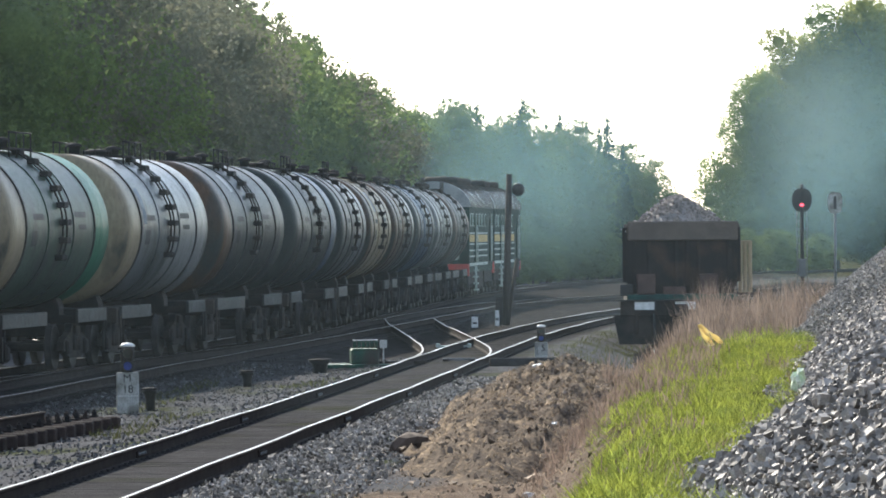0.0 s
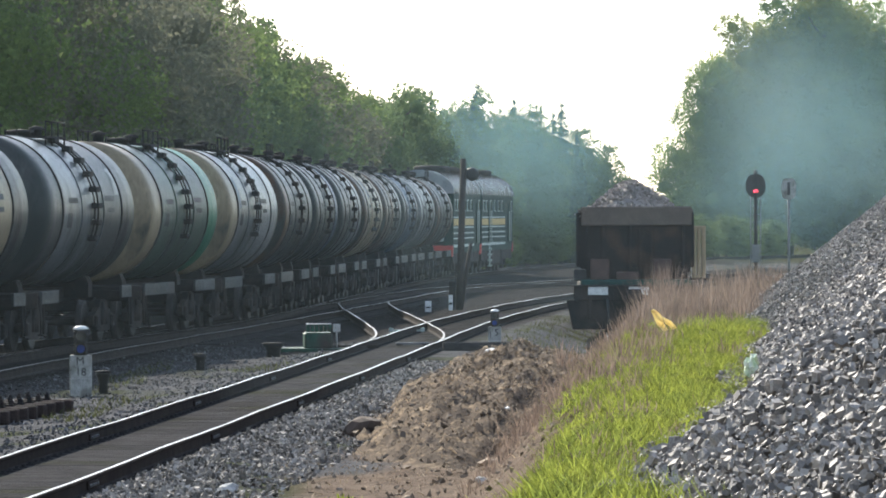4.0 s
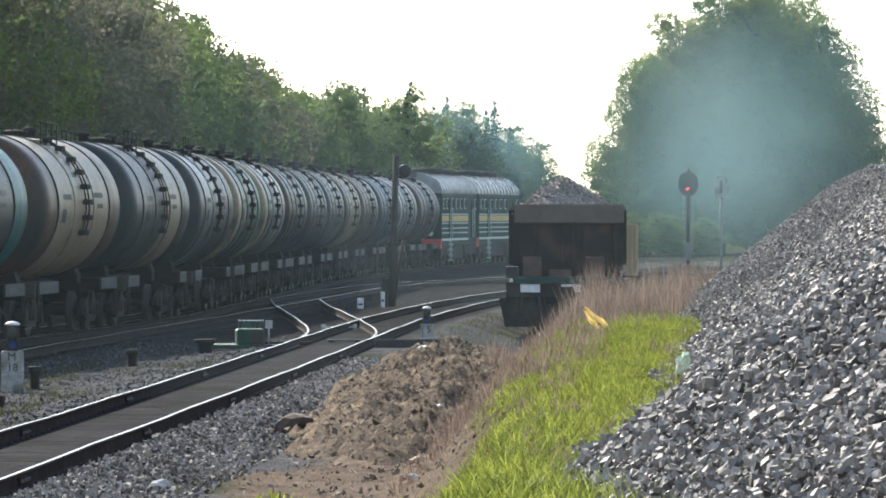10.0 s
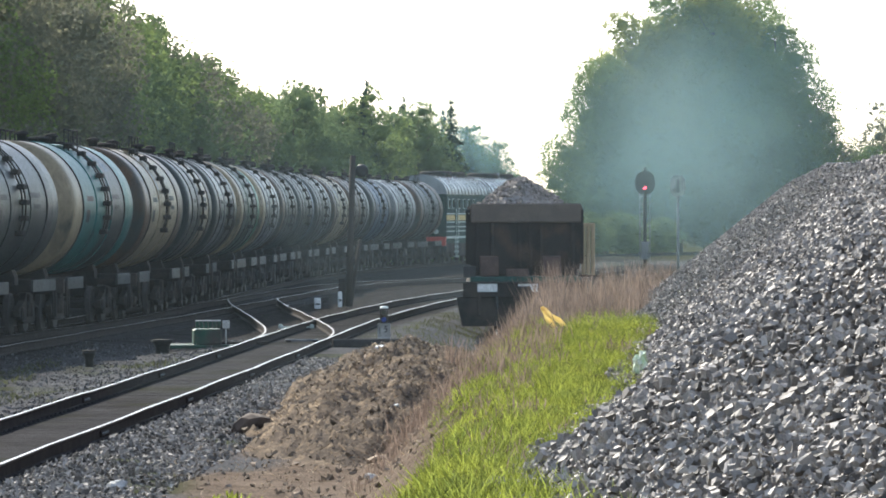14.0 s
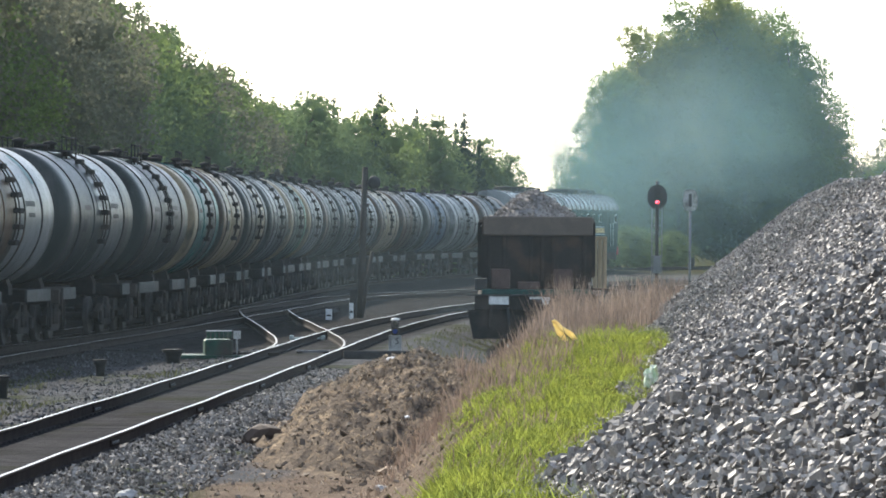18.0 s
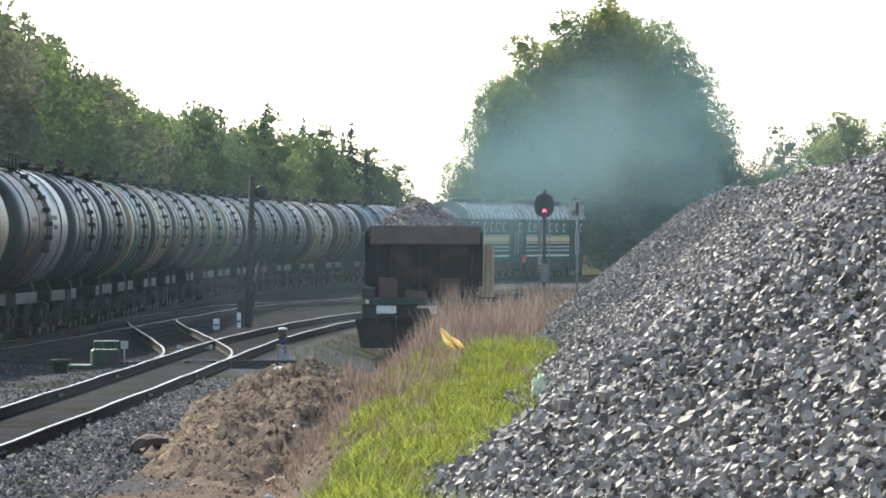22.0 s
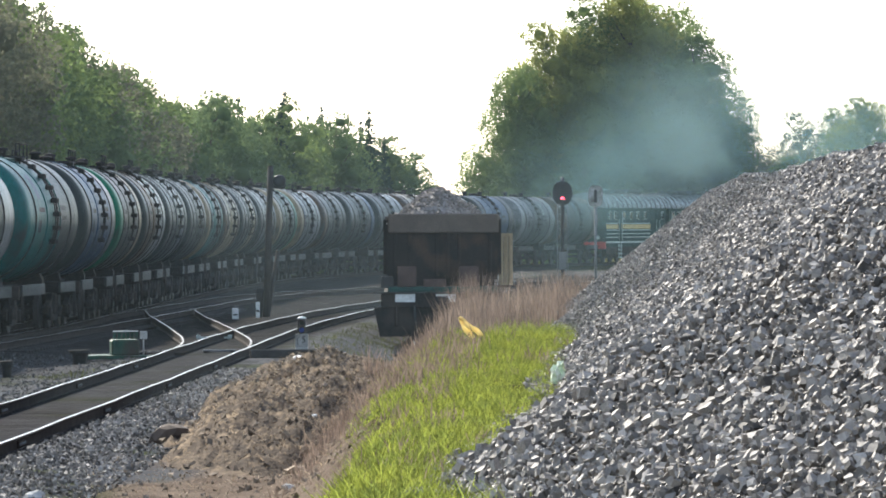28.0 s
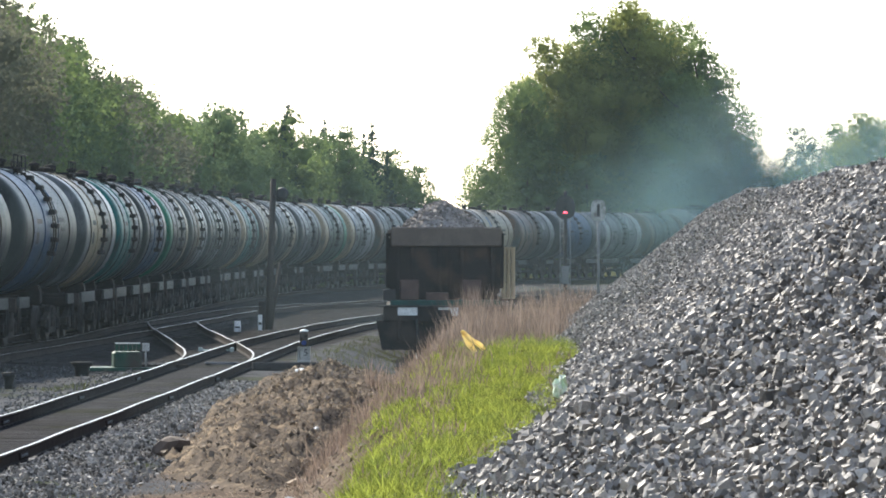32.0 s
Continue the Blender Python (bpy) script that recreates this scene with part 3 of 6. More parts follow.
def build_tank(name_label, end_back, back, fore, end_fore):
    """A four-axle rail tank wagon; x runs along the track, the origin lies on the rails at its middle."""
    w = thing("tank_wagon", name_label, "tank wagon", group="wagons of the tank train")
    mats = [PAINT[end_back], PAINT[back], PAINT[fore], PAINT[end_fore]]
    # shell with dished ends, in rings so that painted bands can be told apart
    xs = [-4.95, -4.2, -3.4, -2.4, -1.2, -0.4, 0.4, 1.2, 2.4, 3.4, 4.2, 4.95]
    kinds = [0, 0, 1, 1, 1, 1, 2, 2, 2, 3, 3]
    prof, kind = [(0.02, -5.36)], []
    for r, x in ((0.48, -5.33), (0.9, -5.26), (1.28, -5.14), (1.5, -5.04)):
        prof.append((r, x))
        kind.append(0)
    for i, x in enumerate(xs):
        prof.append((TR, x))
        kind.append(0 if i == 0 else kinds[i - 1])
    for r, x in ((1.5, 5.04), (1.28, 5.14), (0.9, 5.26), (0.48, 5.33), (0.02, 5.36)):
        prof.append((r, x))
        kind.append(3)
    bm = B()
    lathe(bm, prof, 48, Matrix.Translation((0, 0, TZ)) @ Matrix.Rotation(radians(90), 4, "Y"), mi=lambda i: kind[min(i, len(kind) - 1)])
    shell = part("tank_shell", bm, mats, w)
    for x in (-3.4, -1.25, 1.25, 3.4):                      # weld seams and straps
        bm = B()
        lathe(bm, [(TR + 0.002, -0.05), (TR + 0.025, -0.04), (TR + 0.025, 0.04), (TR + 0.002, 0.05)], 40,
              Matrix.Translation((x, 0, TZ)) @ Matrix.Rotation(radians(90), 4, "Y"))
        part("strap", bm, mats[1] if abs(x) < 2 else M_STEEL_DK, shell)
    # side ladder with step brackets hugging the shell
    for sy in (-1, 1):
        for dx in (-0.2, 0.2):
            bm = B()
            rings = []
            for a in np.linspace(radians(22), radians(112), 12):
                out = Vector((0, sy * math.sin(a), math.cos(a)))
                rings.append([bm.verts.new(Vector((dx, 0, TZ)) + out * (TR + 0.08 + 0.02 * math.cos(b)) + Vector((0.02 * math.sin(b), 0, 0)))
                              for b in (0.4, 1.97, 3.54, 5.11)])
            for p, q in zip(rings, rings[1:]):
                for k in range(4):
                    bm.faces.new((p[k], p[(k + 1) % 4], q[(k + 1) % 4], q[k]))
            part("ladder_rail", bm, M_STEEL_DK, w)
        for a in np.linspace(radians(26), radians(110), 8):
            bm = B()
            box(bm, (0, sy * (TR + 0.09) * math.sin(a), TZ + (TR + 0.09) * math.cos(a)), (0.44, 0.17, 0.12), bev=0.02)
            part("ladder_step", bm, M_STEEL_DK, w)
    # hatch, walkway and rail on top
    bm = B()
    lathe(bm, [(0.26, 0), (0.26, 0.13), (0.3, 0.13), (0.3, 0.17), (0.16, 0.2), (0.02, 0.21)], 18, Matrix.Translation((0, 0, TZ + TR - 0.05)))
    for k in range(6):
        a = k * math.pi / 3
        rod(bm, (0.31 * math.cos(a), 0.31 * math.sin(a), TZ + TR + 0.04), (0.31 * math.cos(a), 0.31 * math.sin(a), TZ + TR + 0.15), 0.025, 5)
    part("hatch", bm, M_STEEL_DK, w)
    bm = B()
    for sy in (-0.62, 0.62):
        box(bm, (0, sy, TZ + TR - 0.02), (2.3, 0.36, 0.04))
        for x in (-1.05, -0.35, 0.35, 1.05):
            rod(bm, (x, sy * 1.25, TZ + TR - 0.25), (x, sy * 1.25, TZ + TR + 0.3), 0.018, 5)
        rod(bm, (-1.1, sy * 1.25, TZ + TR + 0.3), (1.1, sy * 1.25, TZ + TR + 0.3), 0.02, 5)
    part("walkway", bm, M_STEEL_DK, w)
    for x in (-2.6, 1.9):
        bm = B()
        lathe(bm, [(0.12, 0), (0.12, 0.2), (0.17, 0.2), (0.17, 0.26), (0.03, 0.3)], 10, Matrix.Translation((x, 0, TZ + TR - 0.04)))
        part("valve", bm, M_STEEL_DK, w)
    # underframe
    bm = B()
    box(bm, (0, 0, 1.06), (10.9, 0.5, 0.32), bev=0.02)
    part("centre_sill", bm, M_STEEL_DK, w)
    for x in (-3.9, 3.9):
        bm = B()
        slab(bm, [(-0.8, 1.0), (0.8, 1.0), (0.8, 1.3), (0.72, 1.5), (0.5, 1.4), (-0.5, 1.4), (-0.72, 1.5), (-0.8, 1.3)], -0.25, 0.25,
             Matrix.Translation((x, 0, 0)) @ Matrix.Rotation(radians(90), 4, "Z"))
        part("saddle", bm, M_STEEL_DK, w)
    plates = MARKS.choice(((1.8, 1.2), (4.2, 3.0), (3.4, 2.2), (2.4, 2.2), (4.2, 3.0)))   # rear and front side plates
    for s in (-1, 1):
        bm = B()
        box(bm, (s * 5.38, 0, 1.06), (0.16, 2.9, 0.34), bev=0.02)
        part("headstock", bm, M_STEEL_DK, w)
        for sy in (-1.42, 1.42):
            bm = B()
            ln = plates[1] if s > 0 else plates[0]
            box(bm, (s * (5.15 - ln / 2), sy * 1.035, 1.12), (ln, 0.06, 0.27), bev=0.012)
            part("side_sill", bm, M_PLATE, w, "pale grey sill plate")
            bm = B()
            rod(bm, (s * 5.2, sy * 1.04, 0.35), (s * 5.2, sy * 1.04, 1.05), 0.022, 5)
            rod(bm, (s * 4.9, sy * 1.04, 0.35), (s * 4.9, sy * 1.04, 1.05), 0.022, 5)
            box(bm, (s * 5.05, sy * 1.04, 0.36), (0.34, 0.12, 0.03))
            part("footstep", bm, M_STEEL_DK, w)
            for q in (0.3, ln - 0.3):                         # cross bearers that carry the plate
                bm = B()
                box(bm, (s * (5.15 - q), sy * 0.6, 1.06), (0.12, 1.1, 0.16))
                part("bearer", bm, M_STEEL_DK, w)
        bm = B()
        box(bm, (s * 5.75, 0, 1.05), (0.6, 0.2, 0.24), bev=0.03)
        box(bm, (s * 5.93, 0.05, 1.05), (0.16, 0.34, 0.34), bev=0.04)
        part("coupler", bm, M_STEEL_DK, w)
        bogie_parts(w, s * 3.9)
    bm = B()
    rod(bm, (-1.2, 0.75, 0.85), (-0.2, 0.75, 0.85), 0.17, 12)
    part("air_tank", bm, M_STEEL_DK, w)
    bm = B()
    box(bm, (0.6, 0.7, 0.88), (0.5, 0.3, 0.3), bev=0.03)
    part("brake_cylinder", bm, M_STEEL_DK, w)
    for sy in (-1, 1):                                        # painted panels with illegible lettering
        for dx, a, ln, hh in ((2.0, 80, 1.1, 0.12), (2.1, 89, 0.8, 0.1), (-2.2, 82, 1.0, 0.12), (-2.6, 97, 0.5, 0.3)):
            part("lettering", curved_plate(B(), dx, a, ln, hh, sy), M_PLATE, shell, "pale lettering strip")
        dx = MARKS.uniform(-3.2, 3.2)
        part("paint_patch", curved_plate(B(), dx, MARKS.uniform(38, 75), MARKS.uniform(0.35, 0.6), MARKS.uniform(0.5, 0.9), sy),
             MARKS.choice((PAINT["white"], PAINT["white"], PAINT["blue"], PAINT["teal"])), shell, "fresh paint patch")
    return w


LOOKS = [  # rear end, rear half, front half, front end, words; from the engine backwards
    ("brown", "grey", "grey", "brown", "brown-ended grey"), ("white", "silver", "silver", "white", "pale silver"),
    ("slate", "blue", "blue", "slate", "slate-blue"), ("brown", "brown", "slate", "silver", "brown and slate"),
    ("brown", "beige", "beige", "beige", "dusty beige"), ("slate", "grey", "silver", "silver", "grey and silver"),
    ("dark", "slate", "slate", "blue", "blue-ended slate"), ("brown", "slate", "dark", "slate", "dark slate"),
    ("beige", "silver", "white", "white", "white and silver"), ("beige", "sage", "sage", "green", "green-ended sage"),
    ("grey", "silver", "grey", "dark", "dark-ended grey"), ("slate", "grey", "beige", "dark", "beige and grey"),
    ("brown", "beige", "beige", "brown", "pinkish beige"), ("beige", "teal", "slate", "teal", "dull teal"),
    ("dark", "grey", "slate", "grey", "grime-streaked grey"), ("grey", "slate", "silver", "grey", "dull silver"),
    ("dark", "brown", "white", "white", "white and brown"), ("green", "grey", "grey", "beige", "beige-ended grey"),
    ("slate", "blue", "blue", "silver", "blue-grey"), ("teal", "teal", "slate", "slate", "dirty teal"),
    ("silver", "beige", "grey", "white", "beige and grey"), ("dark", "blue", "slate", "slate", "slate-blue"),
    ("dark", "beige", "grey", "slate", "beige and slate"), ("dark", "teal", "slate", "grey", "dark teal"),
]
WAGONS = [build_tank(words + " rail tank wagon on the main line", a, b, c, d) for a, b, c, d, words in LOOKS]


# ---------------------------------------------------------------- engine
def build_loco():
    """One section of the diesel engine; x forward, origin on the rails at its middle. 17 m long."""
    w = thing("diesel_locomotive", "green diesel locomotive section with yellow stripes and grey roof", "locomotive", group="sections of the engine")
    bm = B()
    prof = [(-1.45, 1.35), (1.45, 1.35), (1.47, 3.7), (1.45, 3.84), (-1.45, 3.84), (-1.47, 3.7)]
    slab(bm, prof, -8.0, 8.0, Matrix.Rotation(radians(-90), 4, "Z"))
    body = part("body", bm, M_LOCO, w)
    bm = B()
    roof = [(-1.52, 3.8)] + [(1.52 * math.cos(a), 3.8 + 1.08 * math.sin(a)) for a in np.linspace(math.pi, 0, 17)][1:-1] + [(1.52, 3.8)]
    slab(bm, roof, -8.15, 8.15, Matrix.Rotation(radians(-90), 4, "Z"))
    rf = part("roof", bm, M_ROOF, w)
    for x in np.arange(-7.6, 7.7, 1.27):
        bm = B()
        rib = [(p[0] * 1.02, 3.8 + (p[1] - 3.8) * 1.03) for p in roof]
        slab(bm, rib, x - 0.05, x + 0.05, Matrix.Rotation(radians(-90), 4, "Z"))
        part("roof_rib", bm, M_STEEL_DK, rf, "dark roof rib")
    for x in (-3.4, -1.2, 4.0):
        bm = B()
        lathe(bm, [(0.75, 0), (0.75, 0.22), (0.6, 0.28), (0.1, 0.3)], 20, Matrix.Translation((x, 0, 4.82)))
        part("roof_fan", bm, M_STEEL_DK, rf)
    bm = B()
    box(bm, (1.6, 0, 4.98), (0.9, 0.5, 0.3), bev=0.04)
    part("exhaust", bm, M_BLACK, rf)
    for sy in (-1, 1):
        for z, h, m, nm in ((2.5, 0.3, M_YELLOW, "yellow_band"), (2.72, 0.06, M_CREAM, "stripe"), (2.26, 0.06, M_CREAM, "stripe"), (2.0, 0.06, M_CREAM, "stripe"),
                            (1.76, 0.06, M_CREAM, "stripe"), (1.42, 0.12, M_CREAM, "stripe")):
            bm = B()
            box(bm, (-2.1, sy * 1.467, z), (11.7, 0.02, h))
            part(nm, bm, m, body)
        for x in (-7.0, -5.6, -3.4, -1.4, 0.4, 2.4, 7.2):
            bm = B()
            box(bm, (x, sy * 1.475, 3.27), (0.7, 0.03, 0.54), bev=0.01)
            win = part("window", bm, M_CREAM, body, "pale framed window")
            bm = B()
            box(bm, (x, sy * 1.485, 3.27), (0.6, 0.03, 0.46))
            part("pane", bm, M_GLASS, win)
        for x in (-4.5, 5.6):
            bm = B()
            box(bm, (x, sy * 1.485, 2.45), (0.72, 0.05, 1.9), bev=0.02)
            door = part("side_door", bm, M_LOCO, body)
            for dx in (-0.45, 0.45):
                bm = B()
                rod(bm, (x + dx, sy * 1.56, 1.5), (x + dx, sy * 1.56, 3.0), 0.02, 5)
                part("grab_rail", bm, M_CREAM, body)
            if x > 0:
                continue
            bm = B()
            for z in (0.35, 0.62, 0.89, 1.16):
                box(bm, (x, sy * 1.5, z), (0.6, 0.2, 0.06))
            for dx in (-0.3, 0.3):
                rod(bm, (x + dx, sy * 1.5, 0.3), (x + dx, sy * 1.5, 1.35), 0.025, 5)
            part("steps", bm, M_CREAM, w, "pale painted steps")
    for s in (-1, 1):                                          # ends
        bm = B()
        box(bm, (s * 8.06, 0, 3.0), (0.14, 2.7, 1.3), bev=0.05)
        part("cab_front", bm, M_LOCO, body)
        for sy in (-0.62, 0.62):
            bm = B()
            box(bm, (s * 8.14, sy, 3.2), (0.03, 0.9, 0.6), bev=0.01)
            part("windscreen", bm, M_GLASS, body)
        bm = B()
        box(bm, (s * 8.12, 0, 1.2), (0.25, 2.9, 0.5), bev=0.03)
        part("buffer_beam", bm, M_RED, w, "red buffer beam")
        bm = B()
        box(bm, (s * 8.4, 0, 1.05), (0.5, 0.3, 0.3), bev=0.04)
        part("coupler", bm, M_STEEL_DK, w)
        for sy in (-0.9, 0.9):
            bm = B()
            rod(bm, (s * 8.1, sy, 1.75), (s * 8.22, sy, 1.75), 0.14, 14)
            part("marker_lamp", bm, M_CREAM, body)
    bm = B()
    box(bm, (0, 0, 1.22), (16.2, 2.85, 0.26), bev=0.02)
    part("main_frame", bm, M_LOCO, w)
    bm = B()
    box(bm, (0, 0, 0.76), (5.2, 2.7, 0.84), bev=0.1)
    part("fuel_tank", bm, M_STEEL_DK, w)
    for sy in (-1.36, 1.36):
        for x in (-5.2, 5.2):
            bm = B()
            slab(bm, [(x - 2.6, 0.62), (x + 2.6, 0.62), (x + 2.75, 1.12), (x - 2.75, 1.12)], sy - 0.04, sy + 0.04)
            part("side_skirt", bm, M_STEEL_DK, w)
    for x0 in (-4.6, 4.6):
        for sy in (-1.05, 1.05):
            bm = B()
            slab(bm, [(-2.5, 0.5), (-2.3, 0.85), (2.3, 0.85), (2.5, 0.5), (2.1, 0.3), (-2.1, 0.3)], sy - 0.08, sy + 0.08, Matrix.Translation((x0, 0, 0)))
            for x in (-1.85, 0, 1.85):
                box(bm, (x0 + x, sy * 1.08, 0.52), (0.36, 0.16, 0.36), bev=0.05)
            part("bogie_frame", bm, M_STEEL_DK, w)
        for x in (-1.85, 0, 1.85):
            bm = B()
            for sy in (-1, 1):
                lathe(bm, [(0.12, -0.06), (0.45, -0.045), (0.525, -0.06), (0.525, 0.05), (0.55, 0.07), (0.46, 0.09), (0.13, 0.08)], 20,
                      Matrix.Translation((0, sy * 0.79, 0)) @ Matrix.Rotation(radians(90 * sy), 4, "X"))
            rod(bm, (0, -1.1, 0), (0, 1.1, 0), 0.09, 10)
            part("wheelset", bm, M_WHEEL, w, at=pose(x0 + x, 0, 0.525))
    return w


LOCO = build_loco()
LOCO_2 = copy_thing(LOCO, Matrix())


def travel(t):
    """Place of the engine's rear on the main line at t seconds: the train slowly gathers speed."""
    return 5.445 * t + 9.71 + 0.012 * (t - 16) ** 2


def rolling(s, half):
    """Pose of a vehicle whose middle is s metres along the main line, by its two pivots."""
    a, b = main_at(s - half), main_at(s + half)
    d = b - a
    c = (a + b) / 2
    return pose(c.x, c.y, 0.0, 0, 0, math.degrees(math.atan2(d.y, d.x)))

# ---------------------------------------------------------------- tipping wagon on the spur
def build_tipper():
    w = thing("tipping_wagon", "dark rusty tipping wagon loaded with crushed stone", "freight wagon",
              pose(spur_x(146), 146, -0.45, 0, 0, 88))
    L0, L1 = 0.9, 11.6                                        # body from near end to far end, along the track
    bm = B()
    for sy in (-1.46, 1.46):
        slab(bm, [(L0, 1.75), (L1, 1.75), (L1, 3.32), (L0, 3.32)], sy - 0.05, sy + 0.05)
    box(bm, ((L0 + L1) / 2, 0, 1.72), (L1 - L0, 3.0, 0.12))
    body = part("body", bm, M_BODY, w)
    for x in (L0, L1):
        bm = B()
        box(bm, (x, 0, 2.24), (0.1, 2.84, 1.52))
        part("end_wall", bm, M_BODY, body)
        bm = B()
        box(bm, (x - 0.06 * (1 if x == L0 else -1), -0.03, 3.2), (0.26, 3.02, 0.52), bev=0.03)
        part("end_lip", bm, M_LIP, body, "dusty brown top lip")
    for y in (-1.3, -0.45, -0.15, 0.15, 0.9, 1.3):
        bm = B()
        box(bm, (L0 - 0.1, y, 2.35), (0.12, 0.09, 1.3), bev=0.01)
        part("end_rib", bm, M_BODY, body)
    for sy in (-1, 1):
        for x in np.arange(L0 + 0.6, L1, 1.35):
            bm = B()
            box(bm, (x, sy * 1.56, 2.55), (0.12, 0.12, 1.5), bev=0.015)
            part("side_rib", bm, M_BODY, body)
        bm = B()
        box(bm, ((L0 + L1) / 2, sy * 1.5, 3.34), (L1 - L0, 0.16, 0.1), bev=0.02)
        part("side_rail", bm, M_LIP, body)
    for y in (0.98, -0.72):
        bm = B()
        box(bm, (0.45, y, 1.75), (0.4, 0.52, 0.56), bev=0.03)
        part("equipment_box", bm, M_BOX, w, "brown steel equipment box")
    bm = B()
    box(bm, (0.5, 0.22, 1.57), (0.3, 0.62, 0.22), bev=0.02)
    part("low_plate", bm, M_BOX, w, "low brown plate between the boxes")
    bm = B()
    box(bm, (0.25, 1.52, 1.6), (0.3, 0.34, 0.32), bev=0.02)
    part("tool_box", bm, M_BLACK, w, "small black box on the deck's corner")
    bm = B()
    box(bm, (5.9, 0, 1.4), (11.7, 3.0, 0.14), bev=0.02)
    part("deck", bm, M_TEAL, w, "dull teal deck edge")
    bm = B()
    box(bm, (5.9, 0, 1.13), (11.6, 0.8, 0.38), bev=0.02)
    part("frame", bm, M_STEEL_DK, w)
    bm = B()
    box(bm, (0.0, 0.02, 1.1), (0.18, 3.34, 0.4), bev=0.02)
    hs = part("headstock", bm, M_STEEL_DK, w)
    bm = B()
    box(bm, (-0.02, 0.12, 1.315), (0.3, 3.56, 0.04))
    part("headstock_edge", bm, M_PLATE, w)
    # dark sheet added to stand for the shade below the headstock
    bm = B()
    slab(bm, [(-1.6, 0.12), (1.62, 0.12), (1.78, 0.92), (-1.72, 0.92)], -0.06, 0.06, Matrix.Translation((0.06, 0.1, 0)) @ Matrix.Rotation(radians(90), 4, "Z"))
    part("end_apron", bm, M_STEEL_DK, w, "dark rusty apron added for the shaded space under the headstock")
    for y in (1.03, -0.08):
        bm = B()
        box(bm, (-0.1, y, 1.17), (0.02, 0.54, 0.22), bev=0.004)
        part("white_marking", bm, M_WHITE, hs, "white painted rectangle")
    bm = B()
    box(bm, (-0.35, 0, 1.02), (0.7, 0.24, 0.26), bev=0.04)
    box(bm, (-0.62, 0.06, 1.02), (0.2, 0.42, 0.4), bev=0.05)
    part("coupler", bm, M_STEEL_DK, w)
    bm = B()
    rod(bm, (-0.15, 0.78, 0.95), (-0.27, 0.73, 0.28), 0.03, 8, 0.045)
    part("brake_hose", bm, M_PLATE, w)
    for sy in (-1.25, 1.25):
        bm = B()
        box(bm, (0.35, sy, 0.8), (0.9, 0.1, 0.8), bev=0.02)
        part("step_plate", bm, M_STEEL_DK, w)
    for x in (2.0, 9.8):
        bogie_parts(w, x)
    for sy in (-1.28, 1.28):                                  # tipping cylinders under the deck
        for x in (1.0, 4.4, 7.4, 10.8):
            bm = B()
            lathe(bm, [(0.2, 0.12), (0.3, 0.16), (0.34, 0.3), (0.34, 1.25), (0.3, 1.35)], 16, Matrix.Translation((x, sy, 0)))
            part("tipping_cylinder", bm, M_STEEL_DK, w)
    bm = B()                                                  # hand-rail frame beside the body
    for x in (3.0, 4.2):
        for y in (-1.66, -1.79, -1.92):
            box(bm, (x, y, 2.15), (0.09, 0.09, 1.4), bev=0.01)
        box(bm, (x, -1.79, 2.88), (0.09, 0.36, 0.08), bev=0.01)
    for y in (-1.66, -1.92):
        box(bm, (3.6, y, 2.88), (1.3, 0.08, 0.07))
    part("stake_frame", bm, M_STAKE, w, "pale wooden stake frame")
    bm = B()
    box(bm, (3.6, -1.85, 1.45), (1.6, 0.7, 0.06))
    part("side_step", bm, M_STEEL_DK, w)
    # the load
    n, m = 44, 22
    xs, ys = np.linspace(L0 + 0.1, L1 - 0.1, n), np.linspace(-1.44, 1.44, m)
    X, Y = np.meshgrid(xs, ys, indexing="ij")
    Z = np.full_like(X, 3.0)
    for cx, cy, h in ((2.9, 0.15, 1.02), (5.6, -0.1, 0.95), (8.6, 0.1, 1.0)):
        Z = np.maximum(Z, 3.2 + h - 0.62 * np.hypot((X - cx) * 0.62, (Y - cy) * 1.15))
    Z += np.array([[0.1 * noise.noise(Vector((x * 2.2, y * 2.2, 1))) + 0.05 * noise.noise(Vector((x * 7, y * 7, 1))) for y in ys] for x in xs])
    idx = np.arange(n * m).reshape(n, m)
    f = np.stack([idx[:-1, :-1], idx[1:, :-1], idx[1:, 1:], idx[:-1, 1:]], -1).reshape(-1, 4)
    ld = raw("stone_load", np.stack([X, Y, Z], -1).reshape(-1, 3), f, M_ORE, smooth=False)
    ld.matrix_basis = w.matrix_basis
    tagged(ld, "heaped load of grey crushed stone in the wagon", "stone load", kind="stuff")
    return w, X, Y, Z


TIPPER = build_tipper()


